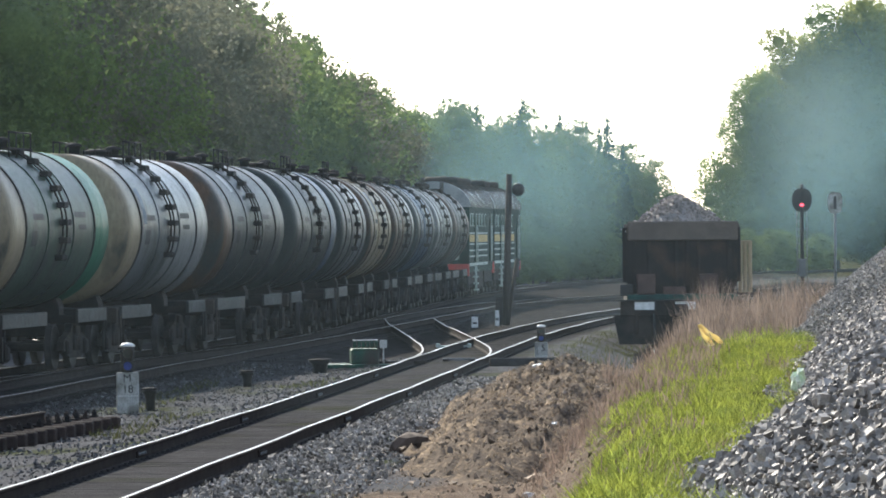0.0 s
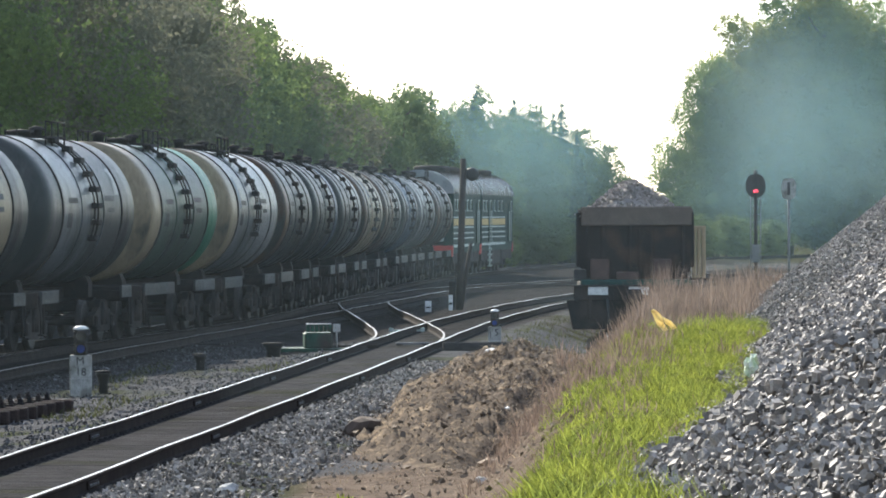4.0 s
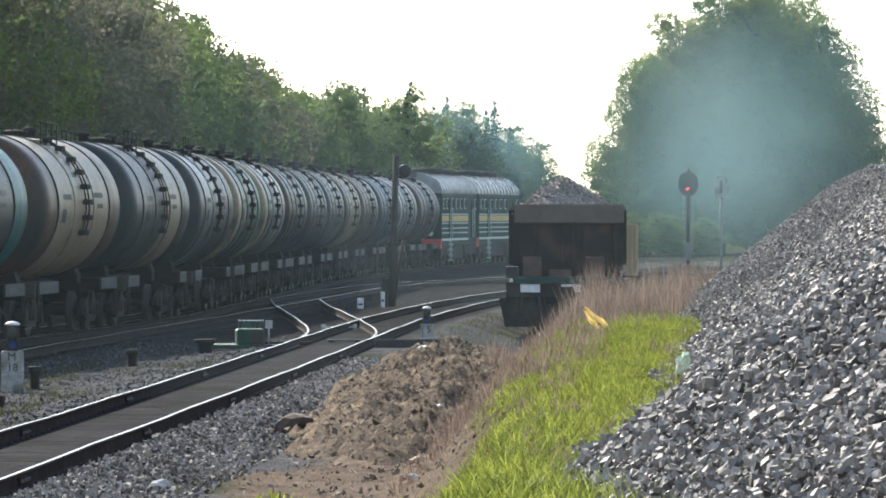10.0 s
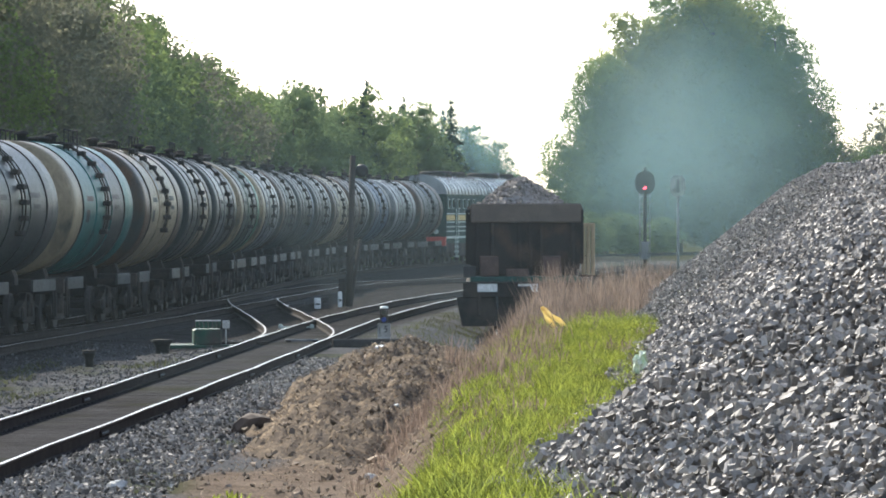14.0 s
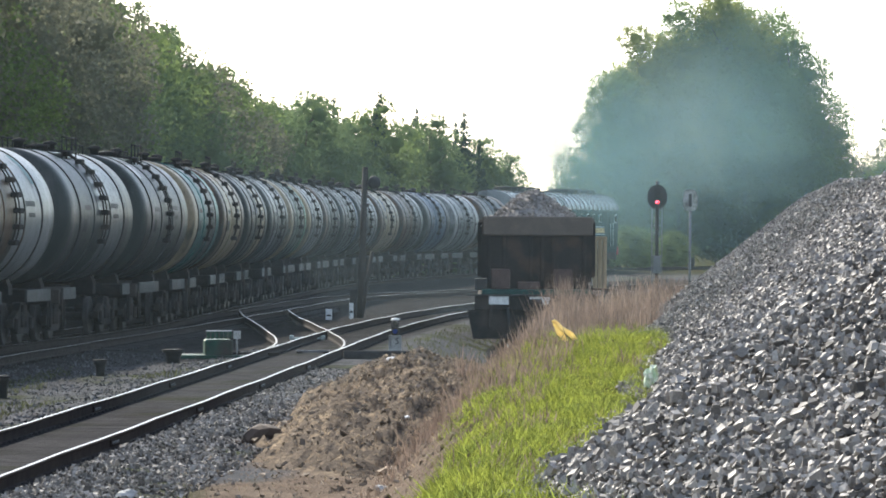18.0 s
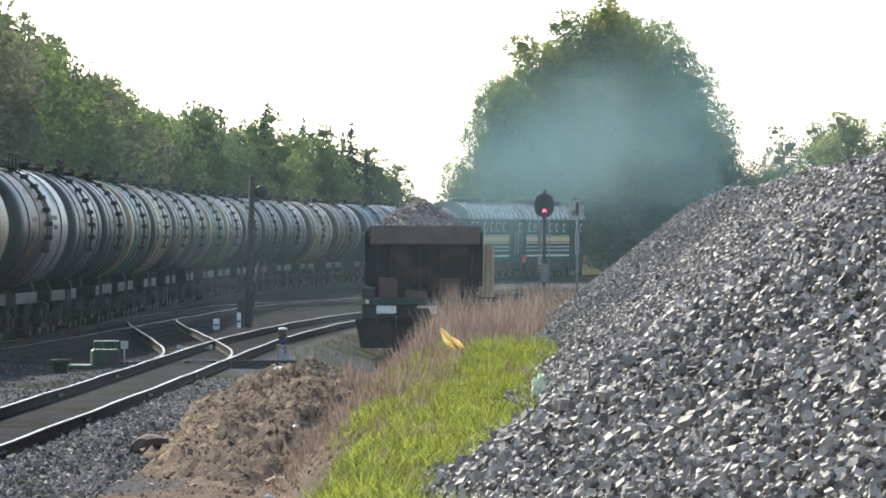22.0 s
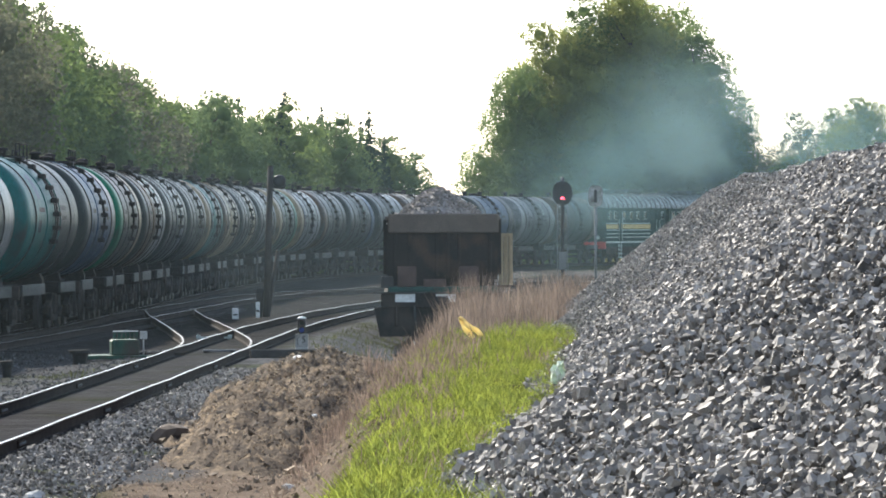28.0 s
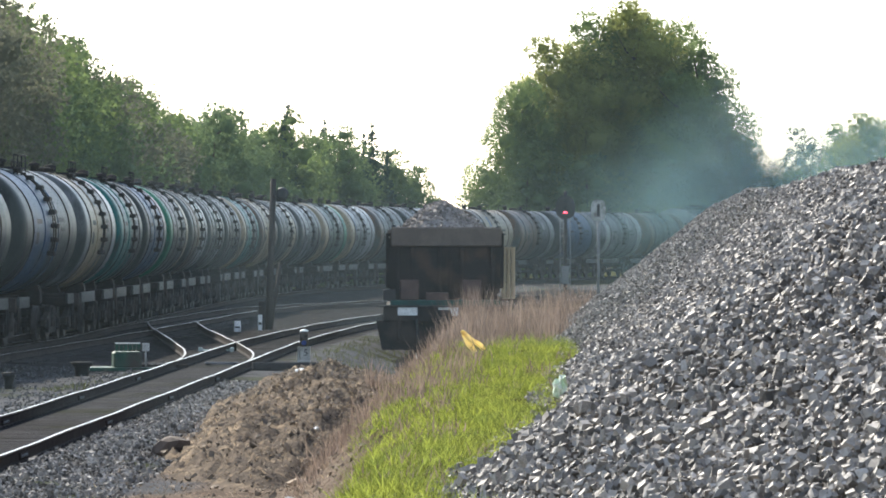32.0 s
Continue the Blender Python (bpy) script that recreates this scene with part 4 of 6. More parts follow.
# ---------------------------------------------------------------- trees
def cloud(blobs, n, size, rg, flat=0.0, droop=0.0):
    """Leaf quads scattered in clumps over the blobs (centre, radii): most near the skin, with gaps between the clumps."""
    vol = np.array([b[1][0] * b[1][1] * b[1][2] for b in blobs]) ** (2 / 3)
    P, D = [], []
    for b, k in zip(blobs, (vol / vol.sum() * n).astype(int)):
        clumps = max(8, k // 12)
        d = rg.normal(size=(clumps, 3))
        d /= np.linalg.norm(d, axis=1)[:, None]
        r = rg.uniform(0.3, 0.98, clumps) ** 0.45
        c = np.array(b[0]) + d * np.array(b[1]) * r[:, None]
        who = rg.integers(0, clumps, k)
        P.append(c[who] + rg.normal(0, 0.1, (k, 3)) * np.array(b[1]).mean() * rg.uniform(0.6, 1.5, clumps)[who][:, None])
        o = (P[-1] - np.array(b[0])) / np.array(b[1]) + P[-1] * (0.25, 0.25, 0.0) / max(b[1][0], 0.3) + rg.normal(0, 0.1, (k, 3)) + (0, 0, 0.12)
        D.append(o / np.linalg.norm(o, axis=1)[:, None])
    P = np.concatenate(P)
    k = len(P)
    a = rg.normal(size=(k, 3)); a /= np.linalg.norm(a, axis=1)[:, None]
    b = rg.normal(size=(k, 3)); b -= a * (a * b).sum(1)[:, None]; b /= np.linalg.norm(b, axis=1)[:, None]
    s = size * rg.uniform(0.5, 1.3, k)[:, None]
    out = np.concatenate(D)                                   # leaves face outwards from their bough
    flip = (np.cross(a, b) * out).sum(1) < 0
    a[flip] *= -1
    v = np.stack([P - a * s * 0.8 - b * s * 0.5, P + a * s * 0.8 - b * s * 0.5, P + b * s], 1).reshape(-1, 3)
    return v, np.arange(3 * k).reshape(k, 3), out


def trunk(bm, h, r, rg, limbs=7, spread=0.3, lean=0.0):
    pts = [Vector((lean * (i / 5) ** 2 + rg.normal(0, 0.05), rg.normal(0, 0.05), h * i / 5)) for i in range(6)]
    pts[0] = Vector((0, 0, -0.3))
    for i in range(5):
        rod(bm, pts[i], pts[i + 1], r * (1 - i / 6), 7, r * (1 - (i + 1) / 6))
    for k in range(limbs):
        i = 1 + (k % 4)
        p = pts[i].lerp(pts[i + 1], rg.uniform(0, 1))
        a = rg.uniform(0, 2 * math.pi)
        ln = h * spread * rg.uniform(0.7, 1.2)
        mid = p + Vector((math.cos(a) * ln * 0.5, math.sin(a) * ln * 0.5, ln * 0.35))
        q = p + Vector((math.cos(a) * ln, math.sin(a) * ln, ln * 0.9))
        rod(bm, p, mid, r * 0.34, 5, r * 0.22)
        rod(bm, mid, q, r * 0.22, 5, r * 0.06)
    return bm


def make_tree(kind, h, width, leaf, seed, n=15500, size=0.092):
    rg = np.random.default_rng(seed)
    words = {"broad": "leafy broadleaf tree in fresh spring green", "thin": "slender half-leafed olive tree", "spruce": "dark pointed spruce in the wood"}[kind]
    t = thing("tree", words, "tree", group="trees of the wood")
    part("trunk", trunk(B(), h * 0.8, 0.012 * h + 0.05, rg, limbs=0 if kind == "spruce" else 9, spread=0.13), M_BARK, t)
    blobs = []
    if kind == "spruce":
        for i in range(24):
            f = i / 23
            r = width / 2 * (1 - f) * (1.1 if i % 2 else 0.85) + 0.1
            blobs.append(((0, 0, h * (0.06 + 0.92 * f)), (r, r, h * 0.035)))
    else:
        for i in range(13 if kind == "broad" else 9):
            f = (i + 0.5) / (13 if kind == "broad" else 9)
            z = h * (0.12 + 0.8 * f)
            r = width / 2 * math.sqrt(max(0.05, 1 - (1.75 * f - 0.7) ** 2 * 0.85))
            a = i * 2.4
            o = r * rg.uniform(0.25, 0.6)
            k = r * rg.uniform(0.55, 0.75)
            blobs.append(((o * math.cos(a), o * math.sin(a), z), (k, k, k * 0.8)))
    v, f, out = cloud(blobs, n, size, rg)
    cr = raw("crown", v, f, leaf, smooth=True)
    cr.data.normals_split_custom_set_from_vertices(np.repeat(out, 3, axis=0).tolist())
    cr.parent = t
    bm = B()                                                  # the dense inside of the crown
    for c, r in blobs:
        g = bmesh.ops.create_icosphere(bm, subdivisions=2, radius=1.0)["verts"]
        for q in g:
            k = (0.34 if kind == "broad" else 0.3) * (1 + 0.5 * noise.noise(q.co * 2.2 + Vector(c)) + 0.25 * noise.noise(q.co * 6.0 + Vector(c)))
            q.co = Vector(c) + Vector((q.co.x * r[0], q.co.y * r[1], q.co.z * r[2])) * k
    for q in bm.faces:
        q.smooth = True
    part("inner_foliage", bm, leaf, t)
    return t


TREES = [make_tree("broad", 10.5, 6.5, LEAF[1], 11), make_tree("broad", 11.0, 6.0, LEAF[0], 12), make_tree("thin", 10.0, 4.6, LEAF[2], 13, n=11000, size=0.08),
         make_tree("broad", 10.0, 5.6, LEAF[1], 14), make_tree("spruce", 10.0, 3.6, LEAF[3], 15, n=14000, size=0.1), make_tree("broad", 9.0, 6.0, LEAF[4], 16),
         make_tree("broad", 15.5, 9.0, LEAF[0], 17, n=32000, size=0.09), make_tree("broad", 15.0, 9.0, LEAF[2], 18, n=30000, size=0.085),
         make_tree("broad", 20.0, 11.0, LEAF[0], 19, n=52000, size=0.12), make_tree("broad", 20.0, 10.0, LEAF[4], 20, n=52000, size=0.12)]
BASE_H = [10.5, 11.0, 10.0, 10.0, 10.0, 9.0, 15.5, 15.0, 20.0, 20.0]
_used = set()


def plant(k, x, y, h, spin=0.0, wide=1.0):
    s = h / BASE_H[k]
    z = float(height(x, y)) - 0.1
    m = pose(x, y, z, 0, 0, math.degrees(spin))
    if k in _used:
        t = copy_thing(TREES[k], m)
    else:
        t = TREES[k]
        _used.add(k)
        t.matrix_basis = m
    t.scale = (s * wide, s * wide, s)
    return t


WOOD_Y = [130, 150, 170, 190, 210, 230, 250, 270, 290, 310, 330, 350, 370, 390]
WOOD_X = [-6.19, -4.13, -2.87, -1.62, -0.42, 0.91, 2.69, 5.15, 8.4, 12.45, 17.34, 23.07, 29.64, 36.76]


def wood_x(y):
    # a line along the edge of the wood
    return float(np.interp(y, WOOD_Y, WOOD_X))


def wood_height(y):
    return float(np.interp(y, [150, 225, 240, 264, 283, 300, 336, 346, 356], [16, 13.8, 13.7, 12.8, 11.4, 10.8, 10.9, 8.8, 5.2]))


def build_wood():
    rg = random.Random(5)
    y = 142.0
    while y < 357:                                            # the edge of the wood beside the main line
        for row, off in enumerate((-9.5, -13.2)):
            yy = y + rg.uniform(-1.2, 1.2) + row * 1.8
            x = wood_x(yy) + off + rg.uniform(-1, 1)
            k = rg.choice((6, 7)) if yy < 200 else rg.choices((0, 1, 2, 3, 4, 5), (4, 3, 2, 4, 0.3, 0.4) if yy < 250 else ((3, 2, 4, 2, 0.5, 0.3) if yy < 292 else (4, 1.5, 1, 4, 2.6, 0.3)))[0]
            h = wood_height(yy) * rg.uniform(0.88, 1.05) * (0.9 if k == 4 else 1.0)
            plant(k, x, yy, h, rg.uniform(0, 6.28), rg.uniform(0.9, 1.2))
        if y > 175:
            plant(rg.choice((0, 3, 1)), wood_x(y) - 7.6 + rg.uniform(-0.6, 0.6), y, 3.2 + rg.uniform(-0.5, 1.0), rg.uniform(0, 6), 1.4)
        y += 4.3
    for yy in np.arange(332, 376, 2.8):                       # low scrub beyond the line
        plant(rg.choice((0, 3)), wood_x(yy) - 5.0 + rg.uniform(-0.6, 0.6), float(yy), 2.6 + rg.uniform(-0.5, 0.7), rg.uniform(0, 6), 1.6)
    for yy in (312, 316, 319, 327, 334, 340, 347):        # spruces showing their tips along the far edge
        plant(4, wood_x(yy) - 11.0 + rg.uniform(-1, 1), float(yy), wood_height(yy) * rg.uniform(0.93, 1.03), rg.uniform(0, 6), 1.15)
    for x, yy, h in ((-4.2, 268, 5.2), (0.6, 292, 4.6), (5.6, 312, 3.4)):   # sunlit young trees
        plant(5, x - 0.6, yy, h, rg.uniform(0, 6), 0.8)
    # the tall clump across the line
    for x, yy, h, k in ((23.6, 402, 16.8, 8), (26.6, 406, 20.6, 9), (29.9, 408, 22.8, 8), (32.4, 406, 23.6, 9), (34.6, 412, 22.8, 8), (37.5, 408, 20.3, 8),
                        (28.4, 402, 17.0, 9), (35.5, 402, 17.5, 8), (40.2, 412, 14.6, 2), (21.5, 404, 9.4, 1), (42.4, 416, 10.8, 2),
                        (23.8, 398, 9.6, 0), (28.2, 397, 10.6, 3), (33.2, 399, 11.2, 0), (38.2, 400, 9.8, 3),
                        (22.6, 397, 5.2, 3), (25.6, 395, 5.2, 0), (30.8, 394, 5.8, 3), (35.5, 395, 5.2, 1), (40.5, 398, 5.8, 0), (43.8, 412, 7.0, 3)):
        plant(k, x, yy, h * 0.95, rg.uniform(0, 6), 1.0 if h > 12 else 1.15)
    for x, yy, h, k in ((47.0, 444, 8.8, 8), (49.0, 448, 9.4, 3)):
        plant(k, x, yy, h, rg.uniform(0, 6), 1.0)
    for i in range(14):                                       # wood behind the heap
        x = 51.5 + i * 2.8 + rg.uniform(-1, 1)
        plant(rg.choice((8, 9, 8, 2)), x, 455 + rg.uniform(-6, 8), 12.7 + 0.25 * i + rg.uniform(-1, 1.5), rg.uniform(0, 6), 1.0)
    for i in range(22):                                       # low far wood closing the view along the line
        plant(rg.choice((0, 3, 2, 0)), 6 + i * 3.2, 560 + rg.uniform(-8, 8), 5.4 + rg.uniform(-0.6, 0.8), rg.uniform(0, 6), 1.5)


build_wood()


# ---------------------------------------------------------------- heap of crushed stone
def build_heap():
    ys = np.arange(3, 121, 0.5)
    us = np.arange(-1.4, 9.0, 0.3)
    U, Y = np.meshgrid(us, ys)
    X = toe_x(Y) + U
    hz = heap_z(X, Y)
    Z = np.where(hz > -0.2, height(X, Y) + hz, height(X, Y) - 0.2)
    nr, nc = X.shape
    idx = np.arange(nr * nc).reshape(nr, nc)
    f = np.stack([idx[:-1, :-1], idx[:-1, 1:], idx[1:, 1:], idx[1:, :-1]], -1).reshape(-1, 4)
    # near-black core: the shade in the gaps between stones, put into its colour
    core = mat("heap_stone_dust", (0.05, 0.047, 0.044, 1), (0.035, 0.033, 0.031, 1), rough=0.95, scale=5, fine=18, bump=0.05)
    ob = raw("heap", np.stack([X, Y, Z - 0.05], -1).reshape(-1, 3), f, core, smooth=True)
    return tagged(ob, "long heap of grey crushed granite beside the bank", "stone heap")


HEAP = build_heap()

# ---------------------------------------------------------------- signals and trackside things
def ground_z(x, y):
    return float(height(x, y))


def text_part(name, body, size, m, material, parent):
    cu = bpy.data.curves.new(name, "FONT")
    cu.body, cu.size, cu.extrude, cu.align_x, cu.align_y = body, size, 0.004, "CENTER", "CENTER"
    tmp = bpy.data.objects.new(name, cu)
    scene.collection.objects.link(tmp)
    me = bpy.data.meshes.new_from_object(tmp.evaluated_get(bpy.context.evaluated_depsgraph_get()))
    bpy.data.objects.remove(tmp)
    me.materials.clear()
    me.materials.append(material)
    ob = new(name, me)
    ob.parent, ob.matrix_basis = parent, m
    return ob


def shunt_signal(x, y, z, head_mat, rows, label, s=1.0, turn=0.0):
    """A low two-lens signal on a white marker box."""
    w = thing("shunting_signal", label, "signal", pose(x, y, z, 0, 0, turn))
    bm = B()
    box(bm, (0, 0, 0.14 * s), (0.34 * s, 0.26 * s, 0.3 * s), bev=0.02)
    part("foundation", bm, M_MARK, w, "pale concrete foundation")
    bm = B()
    box(bm, (0, 0, 0.46 * s), (0.34 * s, 0.2 * s, 0.36 * s), bev=0.015)
    mk = part("marker_box", bm, M_MARK, w, "white marker box")
    for body, dx, dz, size in rows:
        text_part("lettering", body, size * s, pose(dx * s, -0.104 * s, (0.46 + dz) * s, 90, 0, 0), M_BLACK, mk)
    bm = B()
    box(bm, (0, 0.02, 0.83 * s), (0.21 * s, 0.2 * s, 0.42 * s), bev=0.05)
    hd = part("head", bm, head_mat, w)
    # the cap's white stands for light falling on a black visor top
    bm = B()
    lathe(bm, [(0.115 * s, 0.0), (0.12 * s, 0.02 * s), (0.08 * s, 0.05 * s), (0.01, 0.065 * s)], 14, Matrix.Translation((0, 0, 1.03 * s)))
    part("cap", bm, M_WHITE, hd, "domed cap coloured white for the light on it")
    for k in (0, 1):
        bm = B()
        m = Matrix.Translation((0, -0.1 * s, (0.93 - 0.19 * k) * s)) @ Matrix.Rotation(radians(90), 4, "X")
        lathe(bm, [(0.085 * s, -0.02), (0.085 * s, 0.12 * s), (0.07 * s, 0.12 * s), (0.068 * s, 0.0)], 14, m)
        part("hood", bm, M_BLACK, hd)
        bm = B()
        rod(bm, (0, -0.105 * s, (0.93 - 0.19 * k) * s), (0, -0.115 * s, (0.93 - 0.19 * k) * s), 0.065 * s, 14)
        part("lens", bm, M_BLUE if k else M_GLASS, hd)
    return w


shunt_signal(-5.42, 92, -0.32, M_BLACK, (("M", -0.01, 0.09, 0.17), ("18", 0.0, -0.08, 0.17)), "black shunting signal on a white lettered marker box", 1.12, 4)
shunt_signal(2.2, 121, -0.28, M_BLACK, (("|", -0.11, 0.0, 0.2), ("5", 0.05, 0.02, 0.24)), "black shunting signal with a blue lens on a white marker box", 0.86, -2)


def cable_box(x, y, h, label, w0=0.16, lean=0.0):
    w = thing("cable_box", label, "cable box", pose(x, y, ground_z(x, y) - 0.03, 0, lean, random.uniform(-20, 20)))
    bm = B()
    lathe(bm, [(w0 * 0.6, 0), (w0 * 0.65, h * 0.5), (w0 * 0.8, h * 0.75), (w0, h * 0.8), (w0, h * 0.94)], 12)
    part("stem", bm, M_BLACK, w)
    bm = B()
    lathe(bm, [(w0 * 1.1, h * 0.94), (w0 * 1.1, h * 0.98), (w0 * 0.7, h * 1.02)], 12)
    part("lid", bm, M_STEEL_DK, w)


cable_box(-5.1, 93.2, 0.42, "small black cable box beside the shunting signal", 0.13)
cable_box(-3.92, 107, 0.36, "small black cable box in the gravel", 0.14)
cable_box(-2.7, 117, 0.34, "squat black cable box beside the point machine", 0.24)


def point_machine(x, y, turn):
    w = thing("point_machine", "green point machine box with a pale slotted top", "point machine", pose(x, y, ground_z(x, y), 0, 0, turn))
    bm = B()
    box(bm, (0, 0, 0.24), (0.62, 0.9, 0.36), bev=0.04)
    body = part("body", bm, M_GREEN_BOX, w)
    for k in range(6):
        bm = B()
        box(bm, (-0.24 + 0.095 * k, -0.42, 0.52), (0.07, 0.12, 0.16), bev=0.01)
        part("fin", bm, M_GREEN_BOX, body)
        bm = B()
        box(bm, (-0.24 + 0.095 * k, -0.42, 0.612), (0.075, 0.14, 0.02))
        part("fin_cap", bm, M_WHITE, body, "pale cap")
    bm = B()
    box(bm, (0.4, -0.3, 0.52), (0.16, 0.05, 0.18), bev=0.01)
    rod(bm, (0.4, -0.28, 0.1), (0.4, -0.28, 0.45), 0.02, 6)
    part("number_plate", bm, M_CONC, w, "small pale plate on a stem")
    bm = B()
    box(bm, (0.75, 0, 0.1), (1.2, 0.12, 0.07), bev=0.01)
    part("drive_rod", bm, M_STEEL_DK, w)
    bm = B()
    box(bm, (-0.1, 0.1, 0.04), (1.5, 1.5, 0.08), bev=0.01)
    part("base_frame", bm, M_GREEN_BOX, w)


point_machine(-1.75, 118.5, 4)


def tie_bar(x, y):
    bm = B()
    box(bm, (x, y, -0.12), (0.75, 0.1, 0.05), bev=0.01)
    bar = part("tie_bar", bm, M_POST, CROSSOVER)
    for s in (-0.3, 0.3):
        bm = B()
        box(bm, (x + s, y + 0.25, -0.14), (0.12, 0.6, 0.04))
        part("bracket", bm, M_STEEL_DK, bar)


tie_bar(0.35, 121.5)


def short_post(x, y, h, w0, label):
    w = thing("marker_post", label, "post", pose(x, y, ground_z(x, y) - 0.02))
    bm = B()
    box(bm, (0, 0, h / 2), (w0, w0 * 0.8, h), bev=0.012)
    part("shaft", bm, M_WHITE, w)
    bm = B()
    box(bm, (0, -w0 * 0.405, h * 0.45), (w0 * 0.7, 0.012, h * 0.16))
    part("dark_band", bm, M_BLACK, w)


short_post(1.0, 172, 0.36, 0.2, "short white painted clearance post in the gravel")
short_post(1.75, 175, 0.52, 0.13, "thin white marker post beside the line")


def yard_pole(x, y):
    w = thing("signal_pole", "dark wooden pole with a round signal back beside the line", "pole", pose(x, y, ground_z(x, y), 0, 1.6, 0))
    bm = B()
    rod(bm, (0, 0, -0.2), (0, 0, 4.95), 0.13, 10, 0.1)
    part("pole", bm, M_WOOD, w)
    bm = B()
    rod(bm, (0.02, 0, -0.2), (0.32, 0.0, 2.2), 0.07, 8, 0.06)
    part("brace", bm, M_WOOD, w)
    bm = B()
    lathe(bm, [(0.2, -0.06), (0.22, 0), (0.2, 0.06), (0.08, 0.08)], 18, Matrix.Translation((0.3, -0.1, 4.45)) @ Matrix.Rotation(radians(90), 4, "X"))
    part("signal_disc", bm, M_BLACK, w)
    bm = B()
    rod(bm, (0, 0, 4.4), (0.3, -0.06, 4.45), 0.03, 6)
    part("bracket", bm, M_STEEL_DK, w)
    bm = B()
    box(bm, (-0.25, 0, 0.45), (0.22, 0.2, 0.95), bev=0.02)
    part("relay_case", bm, M_STEEL_DK, w)


yard_pole(2.05, 176)


def colour_signal(x, y):
    z = ground_z(x, y)
    w = thing("colour_light_signal", "mast signal showing a red light on a dark oval shield", "signal", pose(x, y, z, 0, 0, -3))
    bm = B()
    rod(bm, (0, 0, -0.2), (0, 0, 4.0), 0.075, 10)
    part("mast", bm, M_STEEL_DK, w)
    bm = B()
    pts = [(0.4 * math.copysign(abs(math.cos(a)) ** 0.75, math.cos(a)), 4.24 + 0.47 * math.sin(a)) for a in np.linspace(0, 2 * math.pi, 28)[:-1]]
    slab(bm, pts, -0.03, 0.03)
    sh = part("shield", bm, M_BLACK, w, "black oval background shield")
    for k, zz in enumerate((4.48, 4.25, 4.02)):
        bm = B()
        m = Matrix.Translation((0, -0.03, zz)) @ Matrix.Rotation(radians(90), 4, "X")
        lathe(bm, [(0.1, 0), (0.11, 0.2), (0.098, 0.2), (0.085, 0.02)], 16, m)
        part("hood", bm, M_BLACK, sh)
        bm = B()
        rod(bm, (0, -0.035, zz), (0, -0.05, zz), 0.075, 16)
        part("lamp", bm, glow("red_lamp", (1.0, 0.07, 0.11, 1), 4.5) if k == 2 else M_GLASS, sh, "lit red lamp" if k == 2 else "unlit lamp")
    bm = B()
    rod(bm, (0, 0, 4.68), (0, 0, 4.8), 0.07, 8)
    lathe(bm, [(0.05, 4.8), (0.09, 4.82), (0.02, 4.88)], 8)
    part("finial", bm, M_BLACK, w)
    bm = B()
    for s in (-0.2, 0.2):
        rod(bm, (s, 0.15, 0.2), (s, 0.15, 4.0), 0.018, 5)
    for k in range(12):
        rod(bm, (-0.2, 0.15, 0.4 + 0.3 * k), (0.2, 0.15, 0.4 + 0.3 * k), 0.014, 5)
    part("ladder", bm, M_POST, w)
    bm = B()
    box(bm, (0.0, -0.1, 1.55), (0.3, 0.04, 0.7), bev=0.01)
    part("name_plate", bm, M_POST, w)


colour_signal(14.25, 213)


def round_sign(x, y):
    z = ground_z(x, y)
    w = thing("track_sign", "pale rounded sign with a dark bar on a grey post", "sign", pose(x, y, z, 0, 0, -4))
    bm = B()
    rod(bm, (0, 0, -0.2), (0, 0, 4.1), 0.05, 8)
    part("post", bm, M_POST, w)
    bm = B()
    pts = [(0.29 * math.copysign(abs(math.cos(a)) ** 0.6, math.cos(a)), 4.1 + 0.42 * math.copysign(abs(math.sin(a)) ** 0.7, math.sin(a))) for a in np.linspace(0, 2 * math.pi, 25)[:-1]]
    slab(bm, pts, -0.075, -0.05)
    pl = part("plate", bm, M_MARK, w, "pale grey plate")
    bm = B()
    box(bm, (0, -0.085, 4.1), (0.11, 0.02, 0.5), bev=0.004)
    part("dark_bar", bm, M_BLACK, pl)


round_sign(15.2, 208)


def track_panel():
    """An old track panel beside the main line: sleepers with fastenings, the rail lifted off at its far end."""
    w = thing("spare_track_panel", "rusty old track panel with bare fastenings lying in the gravel", "track panel", pose(-6.24, 75.6, -0.3, 0, 0, -7.55))
    sweep("rail", [(-0.55, -12 + 2.19 * k, 0.395) for k in range(9)], w, "rusty rail on the panel", top=M_RUST)
    for k in range(30):
        y = -11.6 + 0.7 * k
        bm = B()
        box(bm, (-1.35, y, 0.1), (2.7, 0.22, 0.2), bev=0.02)
        s = part("sleeper", bm, M_RUST, w)
        bm = B()
        box(bm, (-0.55, y, 0.212), (0.4, 0.18, 0.025), bev=0.004)
        for q in (-0.15, 0.15):
            box(bm, (-0.55 + q, y, 0.255), (0.07, 0.09, 0.07), bev=0.01)
            rod(bm, (-0.55 + q, y, 0.28), (-0.55 + q, y, 0.32), 0.02, 6)
        part("fastening", bm, M_STEEL_DK, s)


track_panel()

